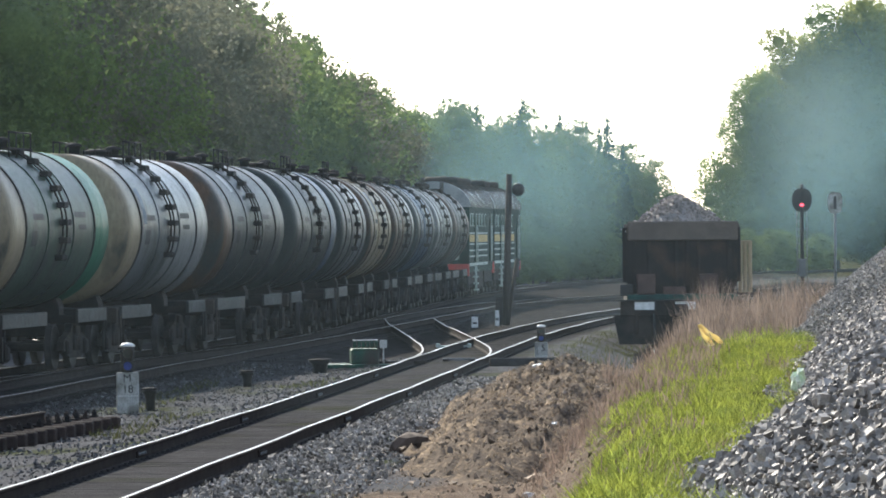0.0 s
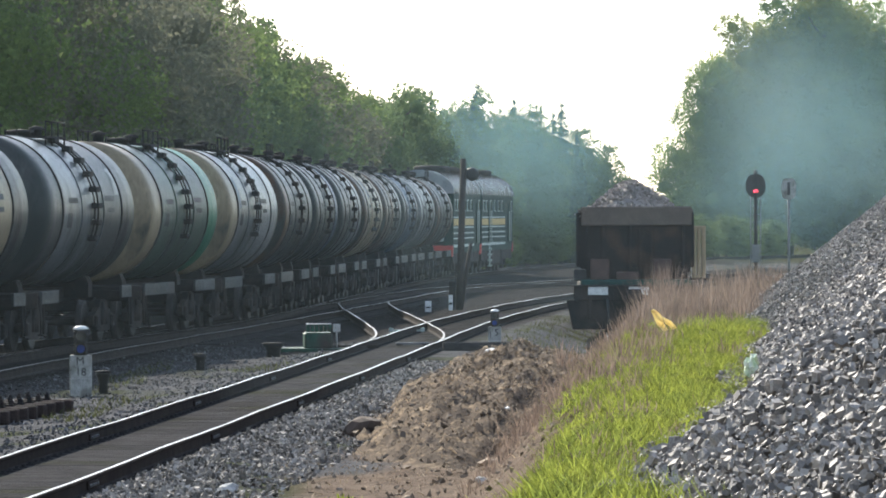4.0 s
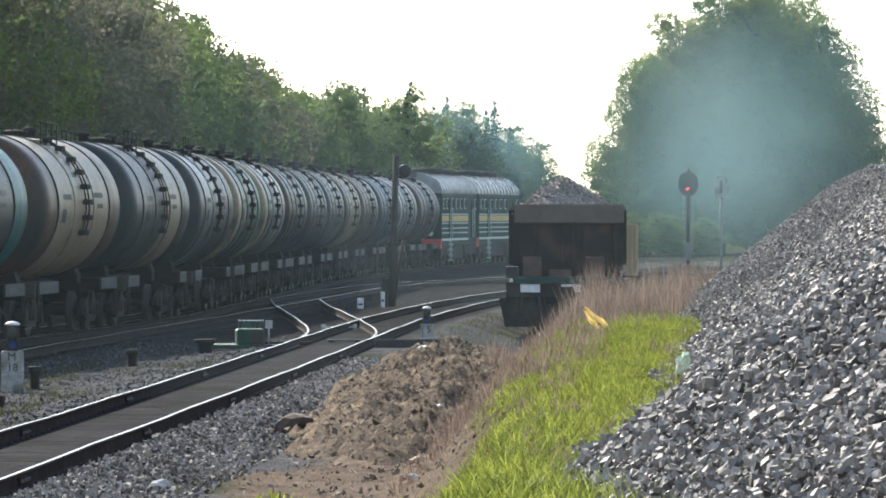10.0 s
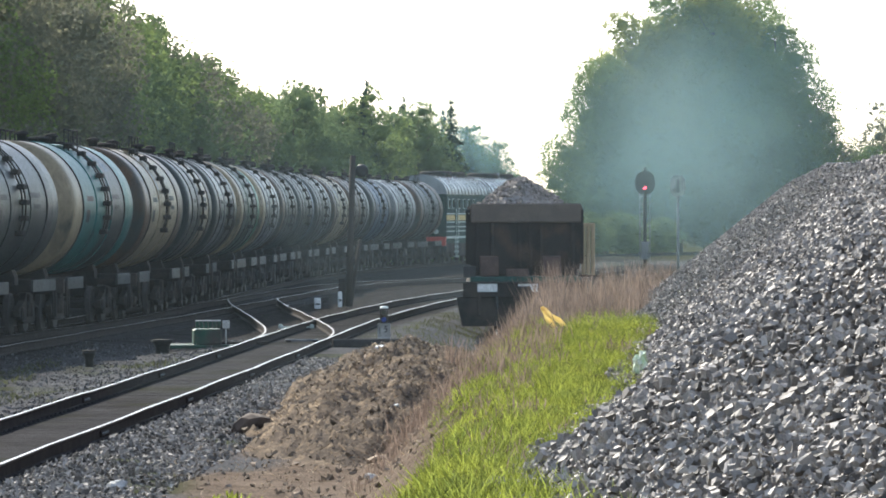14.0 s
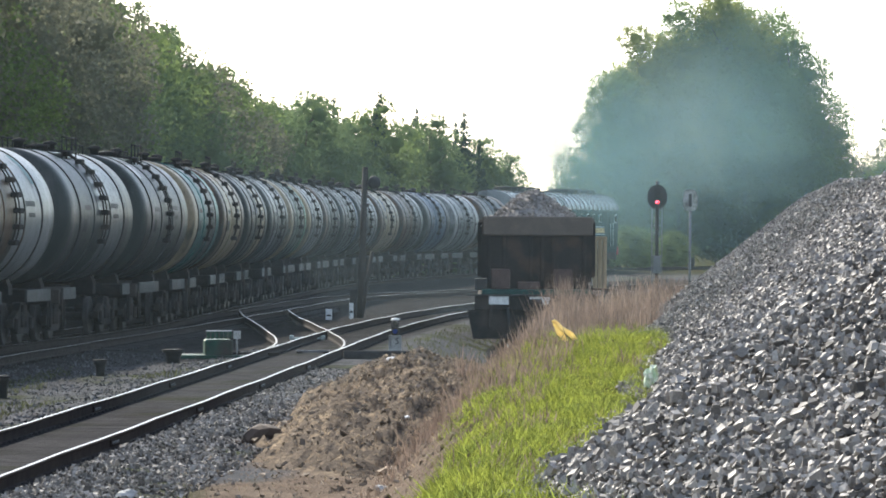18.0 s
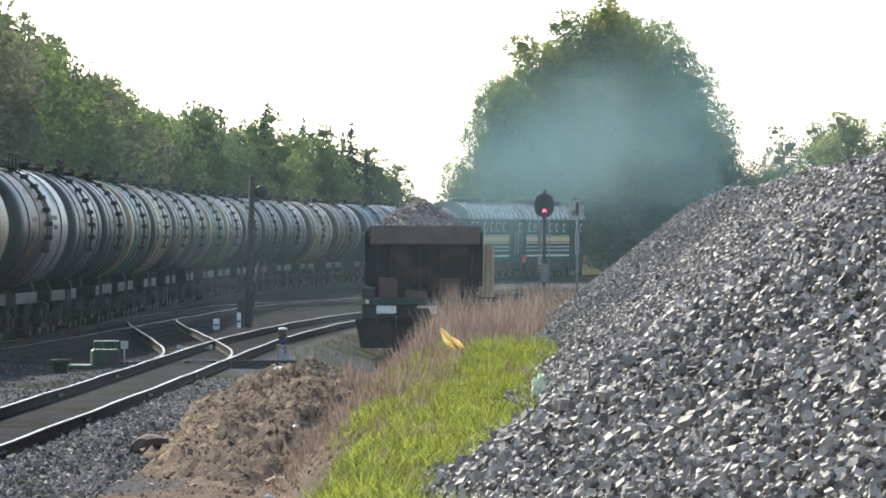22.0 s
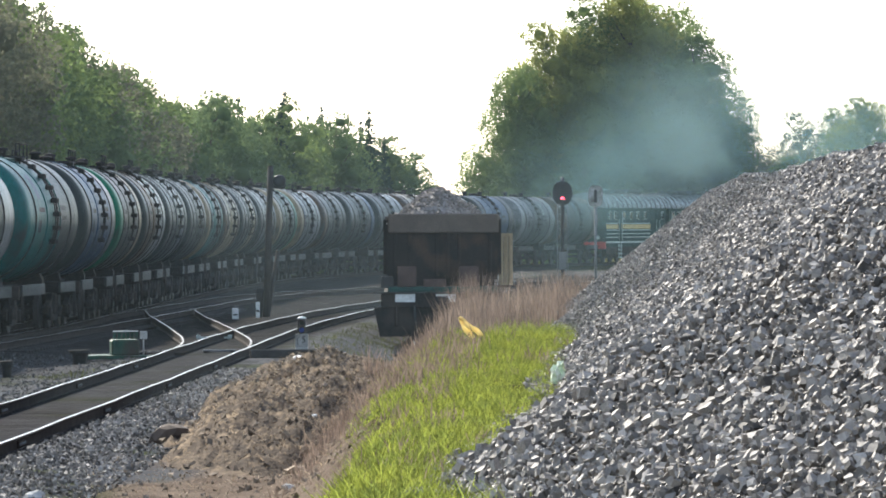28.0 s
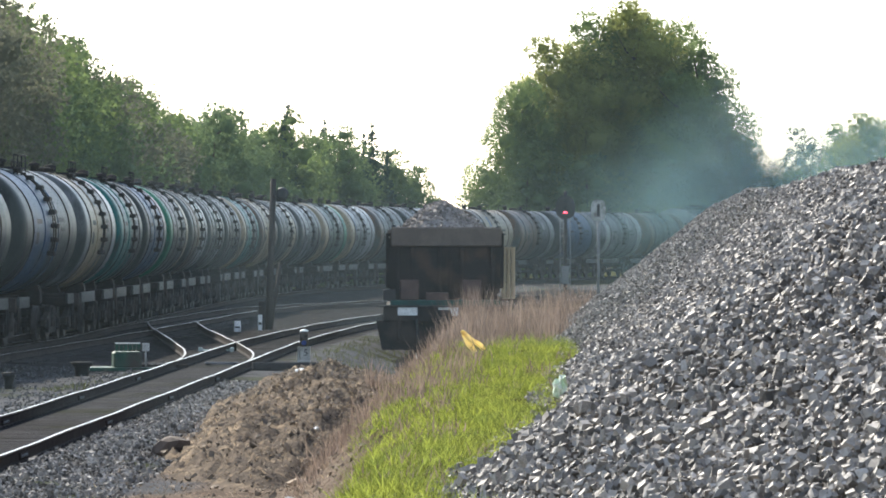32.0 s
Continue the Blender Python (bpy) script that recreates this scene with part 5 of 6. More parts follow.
def litter():
    # torn yellow plastic sheet standing in the grass
    w = thing("plastic_sheet", "torn yellow plastic strips sticking out of the grass", "litter", pose(4.0, 82, ground_z(4.0, 82) + 0.02))
    plastic = leafy("yellow_plastic", (0.95, 0.84, 0.5, 1), (0.92, 0.76, 0.35, 1), 0.6, scale=6, island=0.05)
    for side, reach in ((0, 0.2), (1, 0.34)):                 # two torn tails hanging from one knot
        v = []
        for i in range(9):
            a = i / 8
            wd = 0.02 + 0.02 * math.sin(a * 2.6)
            c = Vector((-0.1 + reach * a, 0.03 * math.sin(a * 5 + side), 0.36 - (0.32 - 0.05 * side) * a + 0.015 * math.sin(a * 9 + side)))
            v += [tuple(c + Vector((-wd, 0, -wd * 0.5))), tuple(c + Vector((wd, 0.04, wd * 0.5)))]
        sh = raw("strip", v, [(2 * i, 2 * i + 1, 2 * i + 3, 2 * i + 2) for i in range(8)], plastic, smooth=True)
        sh.parent = w
        md = sh.modifiers.new("thickness", "SOLIDIFY")
        md.thickness = 0.012
    # crumpled pale green bag at the heap's foot
    rg = np.random.default_rng(8)
    bm = B()
    bmesh.ops.create_icosphere(bm, subdivisions=3, radius=0.2)
    for q in bm.verts:
        q.co *= 0.75 + 0.5 * noise.noise(q.co * 9) + 0.25 * noise.noise(q.co * 22)
        q.co.z *= 1.1
    x, y = 3.86, 58.0
    bag = part("plastic_bag", bm, mat("pale_green_plastic", (0.85, 0.88, 0.74, 1), (0.5, 0.66, 0.36, 1), rough=0.6, scale=9))
    bag.matrix_basis = pose(x - 0.03, y - 0.1, ground_z(x, y) + 0.17) @ Matrix.Diagonal((0.5, 0.5, 0.8, 1))
    tagged(bag, "crumpled pale green plastic bag against the heap", "litter")
    for x, y, r, m, lab in ((1.55, 88.5, 0.1, M_WHITE, "white chip of wood on the soil mound"), (1.05, 62.0, 0.16, M_SOIL, "dark clod lying on the bare soil"),
                            (-1.85, 58.5, 0.13, M_CONC, "pale broken concrete lump in the gravel"), (1.5, 74.0, 0.06, M_WHITE, "white scrap on the bare soil"),
                            (-0.45, 73.8, 0.3, M_BARK, "dark root clod at the foot of the soil mound"), (0.9, 56.5, 0.09, M_CONC, "pale flat scrap on the bare soil")):
        bm = B()
        bmesh.ops.create_icosphere(bm, subdivisions=2, radius=r)
        for q in bm.verts:
            q.co *= 0.8 + 0.7 * noise.noise(q.co * 6 / r * 0.15 + Vector((x, y, 0)))
            q.co.z *= 0.6
        ob = part("lump", bm, m)
        ob.matrix_basis = pose(x, y, float(max(height(x, y), mound_z(x, y) if mound_shape(x, y) > 0.02 else -9)) + r * 0.35, 0, 0, 40)
        tagged(ob, lab, "debris")


litter()

_beam = B()
box(_beam, (0, 0, 0.1), (1.5, 0.24, 0.18), bev=0.02)
_beam = part("old_sleeper", _beam, M_SLEEPER)
_beam.matrix_basis = pose(1.75, 117.5, ground_z(1.75, 117.5), 0, 0, 6)
tagged(_beam, "dark old sleeper lying beside the shunting signal", "sleeper")


def rail_joints():
    """Joint plates bolted to the yard track's rails."""
    for y in (57.5, 70.0, 82.5, 95.0, 107.5):
        for off in (-0.795, 0.795):
            h = math.atan2(yard_x(y + 0.5) - yard_x(y - 0.5), 1)
            w = thing("joint_plate", "dark bolted joint plate on the yard rail", "rail joint", pose(yard_x(y) + off * math.cos(h), y - off * math.sin(h), -0.1, 0, 0, -math.degrees(h)))
            for s in (-1, 1):
                bm = B()
                box(bm, (s * 0.026, 0, 0), (0.03, 0.8, 0.09), bev=0.008)
                p = part("plate", bm, M_RAIL, w)
                for q in (-0.3, -0.1, 0.1, 0.3):
                    bm = B()
                    rod(bm, (s * 0.035, q, 0), (s * 0.06, q, 0), 0.02, 6)
                    part("bolt", bm, M_POST, p)


rail_joints()

_rod = B()
box(_rod, (0, 0, 0.0), (0.86, 0.09, 0.06), bev=0.01)
box(_rod, (-0.4, 0, 0.03), (0.1, 0.16, 0.1), bev=0.01)
box(_rod, (0.4, 0, 0.03), (0.1, 0.16, 0.1), bev=0.01)
_rod = part("point_rod", _rod, M_CREAM)
_rod.matrix_basis = pose(0.25, 136, -0.14, 0, 0, -3)
tagged(_rod, "pale green point rod lying across the turnout", "point rod")

# ---------------------------------------------------------------- stones, gravel, soil, grass
CUBE = np.array([(-1, -1, -1), (1, -1, -1), (1, 1, -1), (-1, 1, -1), (-1, -1, 1), (1, -1, 1), (1, 1, 1), (-1, 1, 1)], float)
BIPY = np.array([(1, 0, 0), (-0.5, 0.87, 0), (-0.5, -0.87, 0), (0, 0, 1), (0, 0, -1)], float)
BIPY_F = np.array([(0, 1, 3), (1, 2, 3), (2, 0, 3), (1, 0, 4), (2, 1, 4), (0, 2, 4)])
CUBE_F = np.array([(0, 3, 2, 1), (4, 5, 6, 7), (0, 1, 5, 4), (1, 2, 6, 5), (2, 3, 7, 6), (3, 0, 4, 7)])


def rubble(name, P, size, rg, material, base=CUBE, faces=CUBE_F):
    """Many angular stones at the points P, joined."""
    n = len(P)
    k = len(base)
    J = base[None] * rg.uniform(0.5, 1.15, (n, 1, 3)) + rg.normal(0, 0.24, (n, k, 3))
    q = rg.normal(size=(n, 4))
    q /= np.linalg.norm(q, axis=1)[:, None]
    w, x, y, z = q.T
    R = np.stack([1 - 2 * (y * y + z * z), 2 * (x * y - w * z), 2 * (x * z + w * y), 2 * (x * y + w * z), 1 - 2 * (x * x + z * z), 2 * (y * z - w * x),
                  2 * (x * z - w * y), 2 * (y * z + w * x), 1 - 2 * (x * x + y * y)], -1).reshape(n, 3, 3)
    V = np.einsum("nij,nkj->nki", R, J) * (size * rg.uniform(0.55, 1.25, n))[:, None, None]
    V = V + P[:, None, :]
    F = (faces[None] + (np.arange(n) * k)[:, None, None]).reshape(-1, faces.shape[1])
    return raw(name, V.reshape(-1, 3), F, material)


def soil_top(x, y):
    return np.maximum(height(x, y), np.where(mound_shape(x, y) > 0.02, mound_z(x, y), -9.0))


def heap_points(y0, y1, n, rg):
    y = rg.uniform(y0, y1, n)
    u = rg.uniform(-0.35, 5.2, n) - 0.6 * smooth(88, 112, y)
    x = toe_x(y) + u
    h = heap_z(x, y)
    keep = (h > -0.12 - 0.1 * rg.uniform(0, 1, n)) & (x < crest_x(y) + 0.5)
    x, y, h = x[keep], y[keep], np.maximum(h[keep], 0)
    return np.stack([x, y, height(x, y) + h + rg.uniform(-0.05, 0.03, len(x))], -1)


def build_stones():
    rg = np.random.default_rng(21)
    for y0, y1, n, base, fc, a in ((20, 48, 78000, CUBE, CUBE_F, 0.015), (48, 72, 90000, CUBE, CUBE_F, 0.0145), (72, 121, 130000, BIPY, BIPY_F, 0.022)):
        P = heap_points(y0, y1, n, rg)
        P = P[(P[:, 0] < 0.135 * P[:, 1] + 0.6) | (rg.uniform(0, 1, len(P)) < 0.4)]       # thinner on the far shoulder of the heap
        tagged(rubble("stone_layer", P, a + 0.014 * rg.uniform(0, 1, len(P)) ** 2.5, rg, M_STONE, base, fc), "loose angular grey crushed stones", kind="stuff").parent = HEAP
    # single stones lying loose along the heap's foot
    shapes = []
    for k in range(7):
        v = CUBE * rg.uniform(0.5, 1.0, 3) + rg.normal(0, 0.17, (8, 3))
        shapes.append(raw("stone", v, CUBE_F, M_STONE_ONE))
        shapes[-1].parent = HEAP
    P = heap_points(30, 50, 2600, rg)
    P = P[(P[:, 0] - toe_x(P[:, 1])) < 1.6][:280]
    for k, p in enumerate(P):
        m = pose(p[0], p[1], p[2] + 0.03, *rg.uniform(0, 360, 3)) @ Matrix.Diagonal((*(rg.uniform(0.028, 0.046, 3)), 1))
        if k < len(shapes):
            shapes[k].matrix_basis = m
        else:
            again(shapes[k % 7], m)
    # lumps of the wagon's load
    w, X, Y, Z = TIPPER
    pick = rg.integers(0, X.size, 6500)
    P = np.stack([X.ravel()[pick], Y.ravel()[pick], Z.ravel()[pick]], -1) + rg.normal(0, 1, (6500, 3)) * (0.09, 0.05, 0.02)
    P = P[P[:, 2] > 3.15]
    lumps = rubble("load_lumps", P, rg.uniform(0.018, 0.045, len(P)), rg, M_ORE)
    lumps.matrix_basis = w.matrix_basis
    tagged(lumps, "loose grey lumps on the wagon's stone load", "stone load", kind="stuff")
    # gravel of the yard track's shoulder
    y = rg.uniform(48, 118, 30000)
    o = rg.uniform(0.95, 2.7, 30000)
    x = np.interp(y, _ny, _nx) + o
    keep = rg.uniform(0, 1, len(x)) < np.where(o < 2.0, 1.0, 0.55) * (y < 108) * (x < toe_x(y) - grass_width(y) - 0.3)
    x, y = x[keep], y[keep]
    tagged(rubble("gravel", np.stack([x, y, height(x, y) + rg.uniform(-0.02, 0.03, len(x))], -1), 0.026 + 0.024 * rg.uniform(0, 1, len(x)), rg, M_GRAVEL, BIPY, BIPY_F),
           "loose grey gravel beside the yard track", "gravel", kind="stuff")
    y = rg.uniform(50, 125, 14000)
    x = np.interp(y, _ny, _nx) - rg.uniform(1.0, 6.0, len(y))
    tagged(rubble("gravel", np.stack([x, y, height(x, y) + rg.uniform(-0.02, 0.02, len(x))], -1), 0.032, rg, M_DARK_GRAVEL, BIPY, BIPY_F),
           "sparse dark gravel between the tracks", "gravel", kind="stuff")
    # clods on the mound and bare soil
    y = np.concatenate([rg.normal(84, 9.5, 20000), rg.uniform(50, 76, 2500)])
    x = np.concatenate([1.75 + 0.03 * (y[:20000] - 86) + rg.normal(0, 1.0, 20000), rg.uniform(-2, 3, 2500)])
    keep = (x > np.interp(y, _ny, _nx) + 2.0) & (x < toe_x(y) - grass_width(y) + 0.2) & (y > 46)
    x, y = x[keep], y[keep]
    tagged(rubble("soil_clods", np.stack([x, y, soil_top(x, y) + rg.uniform(-0.03, 0.03, len(x))], -1), 0.011 + 0.05 * rg.uniform(0, 1, len(x)) ** 4, rg, M_SOIL, BIPY, BIPY_F),
           "dry brown soil clods and roots on the mound", "soil", kind="stuff")


build_stones()


def blades(name, x, y, h, wd, bend, rg, material, label, category):
    n = len(x)
    z = (soil_top(x, y) if name in ("straw", "dry_grass") else height(x, y)) - 0.02
    a = rg.uniform(0, 2 * math.pi, n)
    d = np.stack([np.cos(a), np.sin(a), np.zeros(n)], -1)
    b = rg.uniform(0, 2 * math.pi, n)
    lean = np.stack([np.cos(b), np.sin(b), np.zeros(n)], -1) * (bend * h * rg.uniform(0.2, 1.0, n))[:, None]
    p = np.stack([x, y, z], -1)
    up = np.array([0, 0, 1.0])
    w0 = d * (wd * rg.uniform(0.6, 1.3, n))[:, None]
    m = p + up * (h * 0.55)[:, None] + lean * 0.35
    t = p + up * (h * 0.97)[:, None] + lean
    V = np.stack([p - w0, p + w0, m + w0 * 0.8, m - w0 * 0.8, t + w0 * 0.15, t - w0 * 0.15], 1).reshape(-1, 3)
    k = (np.arange(n) * 6)[:, None]
    F = np.stack([k + np.array([[0, 1, 2, 3]]), k + np.array([[3, 2, 4, 5]])], 1).reshape(-1, 4)
    return tagged(raw(name, V, F, material), label, category, kind="stuff")


def tufts(n, per, y0, y1, lo, hi, rg, spread=0.07):
    """Points in tufts between two lines of the plan."""
    k = max(1, n // per)
    cy = rg.uniform(y0, y1, k)
    cx = lo(cy) + (hi(cy) - lo(cy)) * rg.uniform(0, 1, k)
    who = rg.integers(0, k, n)
    r = spread * rg.uniform(0.5, 1.6, k)[who]
    return cx[who] + rg.normal(0, 1, n) * r, cy[who] + rg.normal(0, 1, n) * r * 1.5, rg.uniform(0.55, 1.5, k)[who]


def build_grass():
    rg = np.random.default_rng(31)
    left, right = (lambda y: toe_x(y) - grass_width(y)), (lambda y: toe_x(y) + 0.25)
    x, y, tall = tufts(115000, 28, 33, 112, left, right, rg, 0.1)
    patch = np.array([noise.noise(Vector((a * 1.6, b * 0.5, 2))) for a, b in zip(x, y)])
    keep = rg.uniform(-0.6, 0.45, len(x)) < patch + 0.1 + 0.55 * smooth(0.0, 1.1, x - left(y)) - 0.25 * smooth(92, 112, y)
    x, y, tall = x[keep], y[keep], tall[keep] * (1 + 0.7 * patch[keep])
    h = (0.035 + 0.1 * rg.uniform(0, 1, len(x)) ** 1.5) * tall
    blades("grass", x, y, np.clip(h, 0.04, 0.28), 0.0042, 1.3, rg, M_GRASS, "bright spring grass on the bank", "grass")
    x, y, tall = tufts(9000, 30, 27, 34.6, lambda y: 0.45 + 0 * y, lambda y: 3.0 + 0 * y, rg, 0.09)
    blades("grass", x, y, (0.05 + 0.15 * rg.uniform(0, 1, len(x))) * tall, 0.006, 1.1, rg, M_GRASS, "bright grass before the end of the stone heap", "grass")
    # a young leafy weed beside the bare soil
    a, r = rg.uniform(0, 6.28, 120), 0.36 * rg.uniform(0, 1, 120) ** 0.6
    blades("leafy_weed", -0.58 + r * np.cos(a), 55 + r * np.sin(a), rg.uniform(0.08, 0.25, 120) * (1.1 - r), 0.024, 0.9, rg, M_GRASS, "bright yellow-green leafy weed on bare soil", "weed")
    # last year's stalks: sparse along the bank's edge, thick behind the green
    x1, y1, t1 = tufts(6500, 12, 46, 104, lambda y: left(y) - 1.0, lambda y: left(y) + 0.9, rg, 0.1)
    x2, y2, t2 = tufts(6500, 26, 97, 146, lambda y: toe_x(y) - 1.7, lambda y: toe_x(y) + 0.9, rg, 0.13)
    x3, y3, t3 = tufts(1200, 12, 36, 100, left, right, rg, 0.08)
    x4, y4, t4 = tufts(2200, 9, 92, 122, lambda y: toe_x(y) - 3.4, lambda y: toe_x(y) - 1.6, rg, 0.16)
    x, y = np.concatenate([x1, x2, x3, x4]), np.concatenate([y1, y2, y3, y4])
    h = np.concatenate([rg.uniform(0.05, 0.3, len(x1)) * smooth(44, 74, y1) + 0.05, rg.uniform(0.1, 0.95, len(x2)) * (0.8 + 0.2 * smooth(-1.4, 0.2, x2 - toe_x(y2))),
                        rg.uniform(0.05, 0.18, len(x3)), rg.uniform(0.25, 1.05, len(x4)) * smooth(-3.6, -1.7, x4 - toe_x(y4))]) * np.concatenate([t1, t2, t3, t4])
    h = h * np.array([0.95 + 0.9 * noise.noise(Vector((a * 1.1, b * 0.22, 3))) for a, b in zip(x, y)])
    blades("dry_grass", x, y, np.clip(h, 0.04, 1.15), 0.0075, 0.5, rg, M_DRY, "dry brown reed stalks from last year", "dry grass")
    # straw and roots lying on the mound
    y = rg.normal(84, 10, 6000)
    x = 1.75 + 0.03 * (y - 86) + rg.normal(0, 0.85, 6000)
    keep = (x > np.interp(y, _ny, _nx) + 2.0) & (x < toe_x(y) - grass_width(y) + 0.2) & (y > 46)
    blades("straw", x[keep], y[keep], rg.uniform(0.03, 0.09, keep.sum()), 0.009, 3.0, rg, M_STRAW, "pale straw and roots lying on the soil mound", "straw")
    # twigs and dry scraps on the bare soil
    y = rg.uniform(50, 80, 1500)
    x = rg.uniform(-1.5, 3.2, 1500)
    keep = (x > np.interp(y, _ny, _nx) + 2.2) & (x < left(y) + 0.2)
    blades("straw", x[keep], y[keep], rg.uniform(0.02, 0.08, keep.sum()), 0.007, 3.5, rg, M_STRAW, "dry twigs and straw scattered on bare soil", "straw")
    # rough grass under the spur wagon's end
    y = rg.uniform(128, 168, 900)
    x = np.interp(y, _ny, _nx) + rg.uniform(1.7, 3.6, 900)
    blades("rough_grass", x, y, rg.uniform(0.05, 0.16, len(x)), 0.014, 0.8, rg, M_WEED, "rough grass between the yard track and the spur", "grass")
    # weeds between the tracks
    y = rg.uniform(78, 122, 5000)
    x = np.interp(y, _ny, _nx) - rg.uniform(1.4, 4.6, 5000)
    patch = np.array([noise.noise(Vector((a * 0.7, b * 0.12, 9))) for a, b in zip(x, y)])
    x, y = x[patch > 0.2], y[patch > 0.2]
    blades("weeds", x, y, rg.uniform(0.04, 0.14, len(x)), 0.012, 0.8, rg, M_WEED, "low weeds in the yard gravel", "weeds")


build_grass()

# ---------------------------------------------------------------- exhaust smoke
def smoke_material(name, alpha, radii, seed, col, along):
    """A soft veil: thickest in the cloud's middle, thinning to nothing at its rim."""
    m = bpy.data.materials.new(name)
    m.use_nodes = True
    N, L = m.node_tree.nodes, m.node_tree.links
    b, out = N["Principled BSDF"], N["Material Output"]
    b.inputs["Base Color"].default_value = col
    b.inputs["Roughness"].default_value, b.inputs["Specular IOR Level"].default_value = 1.0, 0.0
    tl, half = N.new("ShaderNodeBsdfTranslucent"), N.new("ShaderNodeMixShader")
    tl.inputs[0].default_value = col
    L.new(b.outputs[0], half.inputs[1])
    L.new(tl.outputs[0], half.inputs[2])
    tp, mx = N.new("ShaderNodeBsdfTransparent"), N.new("ShaderNodeMixShader")
    co, mp = N.new("ShaderNodeTexCoord"), N.new("ShaderNodeMapping")
    mp.inputs["Scale"].default_value = (0, 1 / radii[1], 1 / radii[2]) if along else (1 / radii[0], 0, 1 / radii[2])
    L.new(co.outputs["Object"], mp.inputs[0])
    sh, nz = N.new("ShaderNodeMapping"), N.new("ShaderNodeTexNoise")
    sh.inputs["Location"].default_value = (seed, seed * 2, seed)
    L.new(mp.outputs[0], sh.inputs[0])
    L.new(sh.outputs[0], nz.inputs["Vector"])
    nz.inputs["Scale"].default_value, nz.inputs["Detail"].default_value = 1.6, 3.0
    ln = N.new("ShaderNodeVectorMath")
    ln.operation = "LENGTH"
    L.new(mp.outputs[0], ln.inputs[0])
    wob = N.new("ShaderNodeMath")
    wob.operation, wob.inputs[1].default_value = "MULTIPLY_ADD", 0.9
    L.new(nz.outputs[0], wob.inputs[0])
    L.new(ln.outputs["Value"], wob.inputs[2])
    r = N.new("ShaderNodeMapRange")
    r.interpolation_type = "SMOOTHSTEP"
    r.inputs[1].default_value, r.inputs[2].default_value, r.inputs[3].default_value, r.inputs[4].default_value = 0.3, 1.4, alpha, 0.0
    L.new(wob.outputs[0], r.inputs[0])
    L.new(r.outputs[0], mx.inputs[0])
    L.new(tp.outputs[0], mx.inputs[1])
    L.new(half.outputs[0], mx.inputs[2])
    L.new(mx.outputs[0], out.inputs[0])
    return m


def smoke_puff(label, radii, alpha, seed, shells=2, col=(0.11, 0.19, 0.205, 1), along=False):
    """A drifting cloud of thin veils, one inside the other."""
    w = thing("smoke_cloud", label, "smoke", group="drifting exhaust smoke")
    for k in range(shells):
        f = 1 - 0.3 * k
        bm = B()
        bmesh.ops.create_icosphere(bm, subdivisions=4, radius=1.0)
        for v in bm.verts:
            n = 1 + 0.1 * noise.noise(v.co * 1.3 + Vector((seed, k * 0.7, 0)))
            v.co = Vector((v.co.x * radii[0], v.co.y * radii[1], v.co.z * radii[2])) * f * n
        for q in bm.faces:
            q.smooth = True
        ob = part("veil", bm, smoke_material("smoke", alpha, tuple(q * f for q in radii), seed + k * 0.2, col, along), w)
        ob.visible_shadow = False
    return w


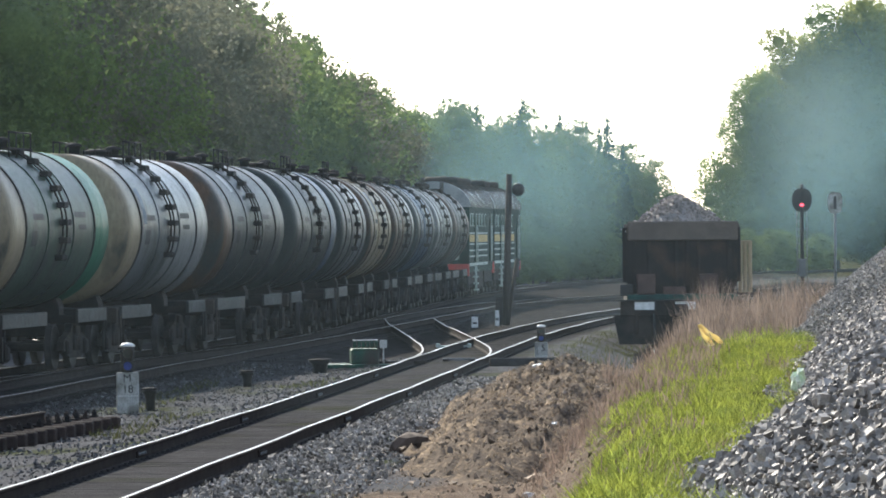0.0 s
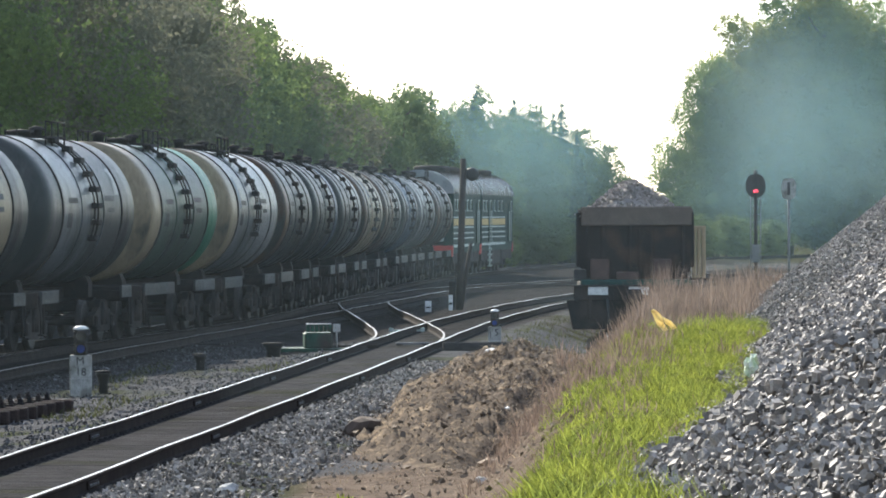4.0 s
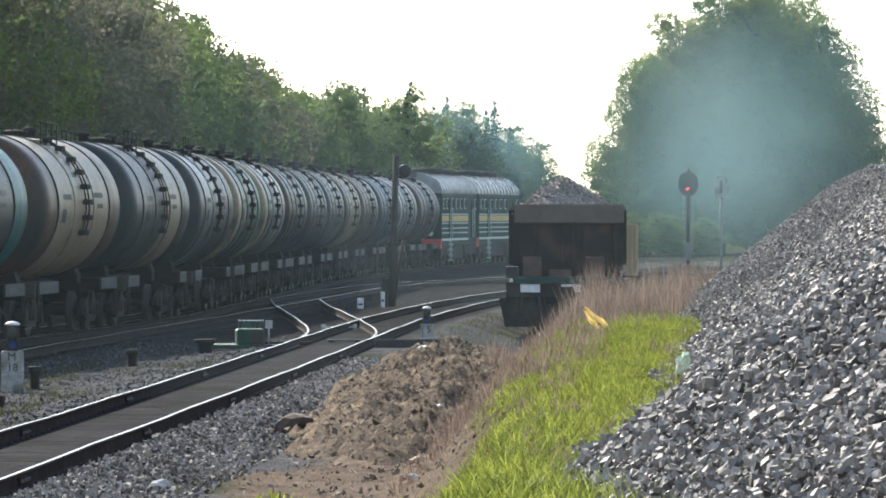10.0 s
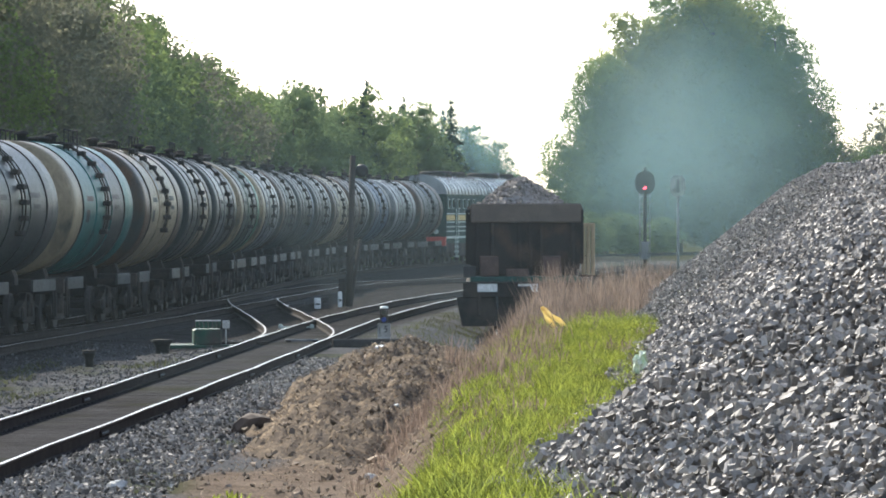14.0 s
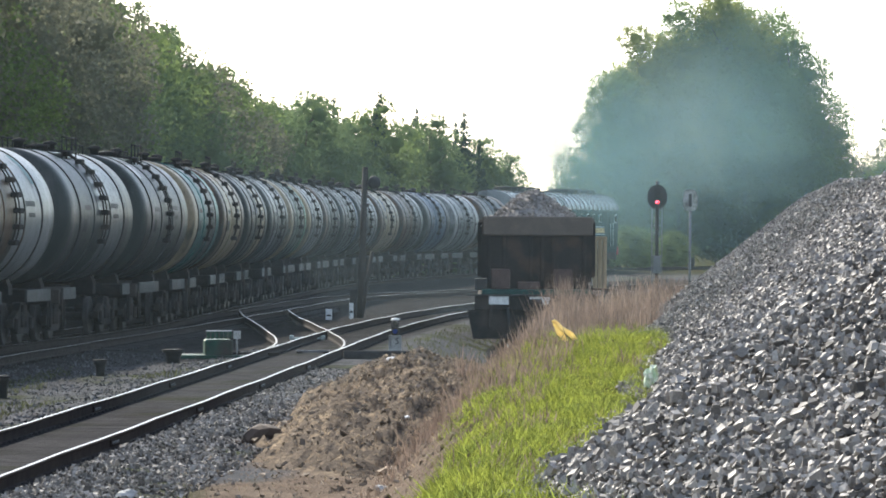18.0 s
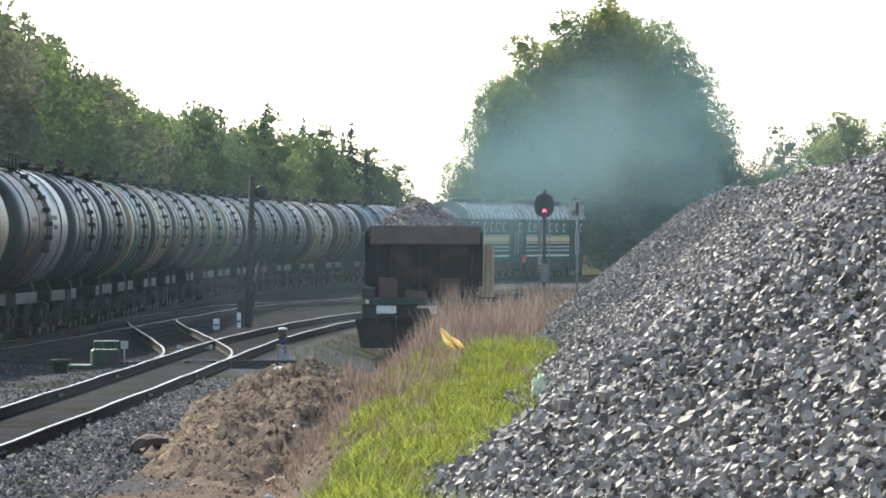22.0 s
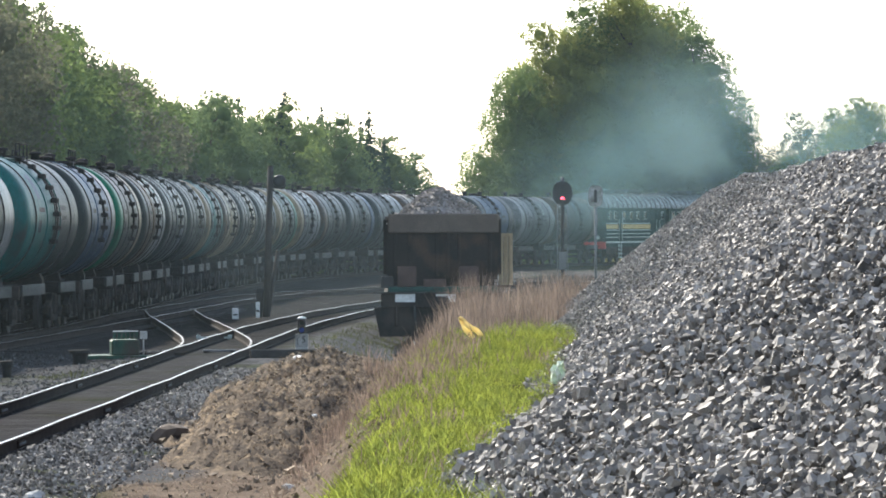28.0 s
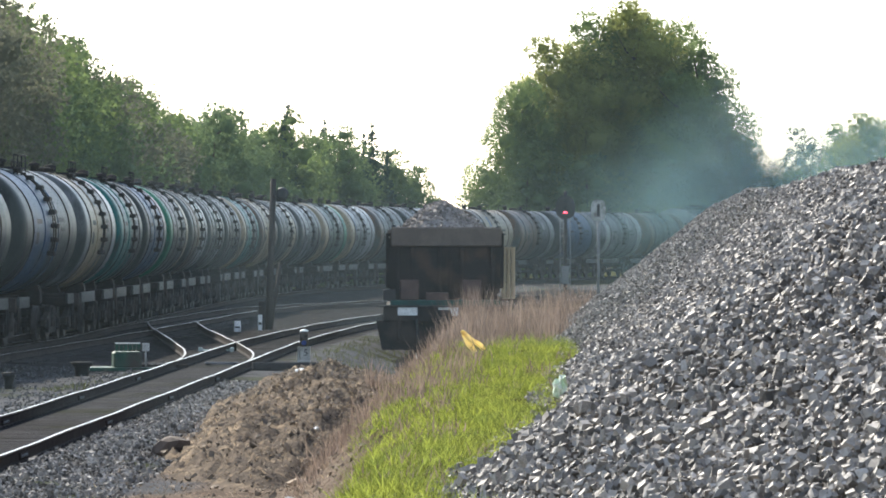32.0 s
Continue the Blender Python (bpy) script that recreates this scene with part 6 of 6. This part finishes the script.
SMOKE = [  # cloud, then seconds and place, then its turn
    (smoke_puff("thin exhaust haze drifting away over the near wood", (22.0, 2.0, 9.5), 0.04, 21.0, col=(0.2, 0.26, 0.28, 1)),
     [(0, -12.0, 131, 12.0), (6, -18.0, 131, 12.5), (14, -32.0, 131, 13.0), (32, -48.0, 131, 13.0)], 0),
    (smoke_puff("low exhaust smoke drifting across the signals", (7.5, 2.0, 6.5), 0.12, 33.0, col=(0.15, 0.23, 0.24, 1)),
     [(0, 28.0, 199, 3.8), (3.5, 21.0, 199, 3.8), (7, 15.0, 199, 4.0), (13, 15.0, 199, 4.0), (17, 22.0, 199, 3.8), (20, 30.0, 199, 3.6), (32, 60.0, 199, 3.2)], 0),
    # added veil: lifts the dark tones of everything behind it, as glare would
    (smoke_puff("faint blue-grey veil added across the yard to lift the blacks", (45.0, 3.0, 9.0), 0.014, 3.0, col=(0.22, 0.28, 0.31, 1)),
     [(0, 2.0, 88, 2.5), (32, 6.0, 88, 2.0)], 0),
    # second added veil, to pale and flatten the wood and far wagons
    (smoke_puff("thin veil added before the far train and wood to lift their darks", (45.0, 3.0, 22.0), 0.022, 9.0, col=(0.2, 0.27, 0.3, 1)),
     [(0, 4.0, 176, 4.5), (32, 9.0, 176, 2.5)], 0),
    (smoke_puff("thin blue-grey smoke hanging over the far wood", (11.5, 2.5, 8.0), 0.32, 1.0),
     [(0, 4.0, 268, 6.0), (8, 8.5, 322, 7.5), (14, 10.5, 338, 7.5), (20, 22.0, 376, 9.0), (25, 31.0, 388, 9.0), (32, 40.0, 392, 7.0)], 0),
    (smoke_puff("blue-grey exhaust smoke drifting from the engine", (7.5, 2.2, 10.0), 0.115, 5.0, col=(0.17, 0.24, 0.25, 1)),
     [(0, 26.5, 383, 10.5), (8, 27.0, 384, 11.0), (17.6, 27.5, 384, 10.5), (20.6, 28.8, 385, 10.2), (25, 32.0, 386, 10.0), (29, 36.0, 387, 9.0), (32, 40.0, 388, 8.0)], 0),
    (smoke_puff("thin smoke veil spreading along the tall trees", (17.0, 2.6, 17.0), 0.25, 13.0),
     [(0, 31.5, 388, 9.0), (16, 31.5, 388, 9.0), (20, 34.5, 388, 9.0), (25, 42.0, 389, 8.0), (32, 52.0, 390, 7.0)], 0),
    (smoke_puff("low smoke veil trailing behind the engine", (8.0, 2.0, 6.5), 0.16, 17.0),
     [(0, 22.0, 310, 4.5), (13, 21.0, 304, 5.0), (20.6, 17.5, 303, 5.0), (25, 21.0, 322, 5.0), (29, 26.0, 338, 5.2), (32, 30.0, 350, 5.2)], 0),
]

# ---------------------------------------------------------------- what moves
def motions():
    steps = [k * 1.0 for k in range(33)]
    for k, w in enumerate(WAGONS):
        walk(w, [(t, rolling(travel(t) - 0.6 - 12.02 * (k + 0.5), 3.9)) for t in steps])
    for k, w in enumerate((LOCO, LOCO_2)):
        walk(w, [(t, rolling(travel(t) + 9.1 + 16.97 * k, 4.6)) for t in steps])
    # wheels turn as the train rolls
    turns = [k * 0.1 for k in range(321)]
    for w in WAGONS + [LOCO, LOCO_2]:
        for p in w.children:
            if p.name.startswith("wheelset"):
                c = p.location.copy()
                walk(p, [(t, pose(c.x, c.y, c.z, 0, math.degrees(travel(t) / c.z), 0)) for t in turns])
    for cloud_thing, rows, turn in SMOKE:
        walk(cloud_thing, [(t, pose(x, y, z, 0, 0, turn)) for t, x, y, z in rows])


motions()
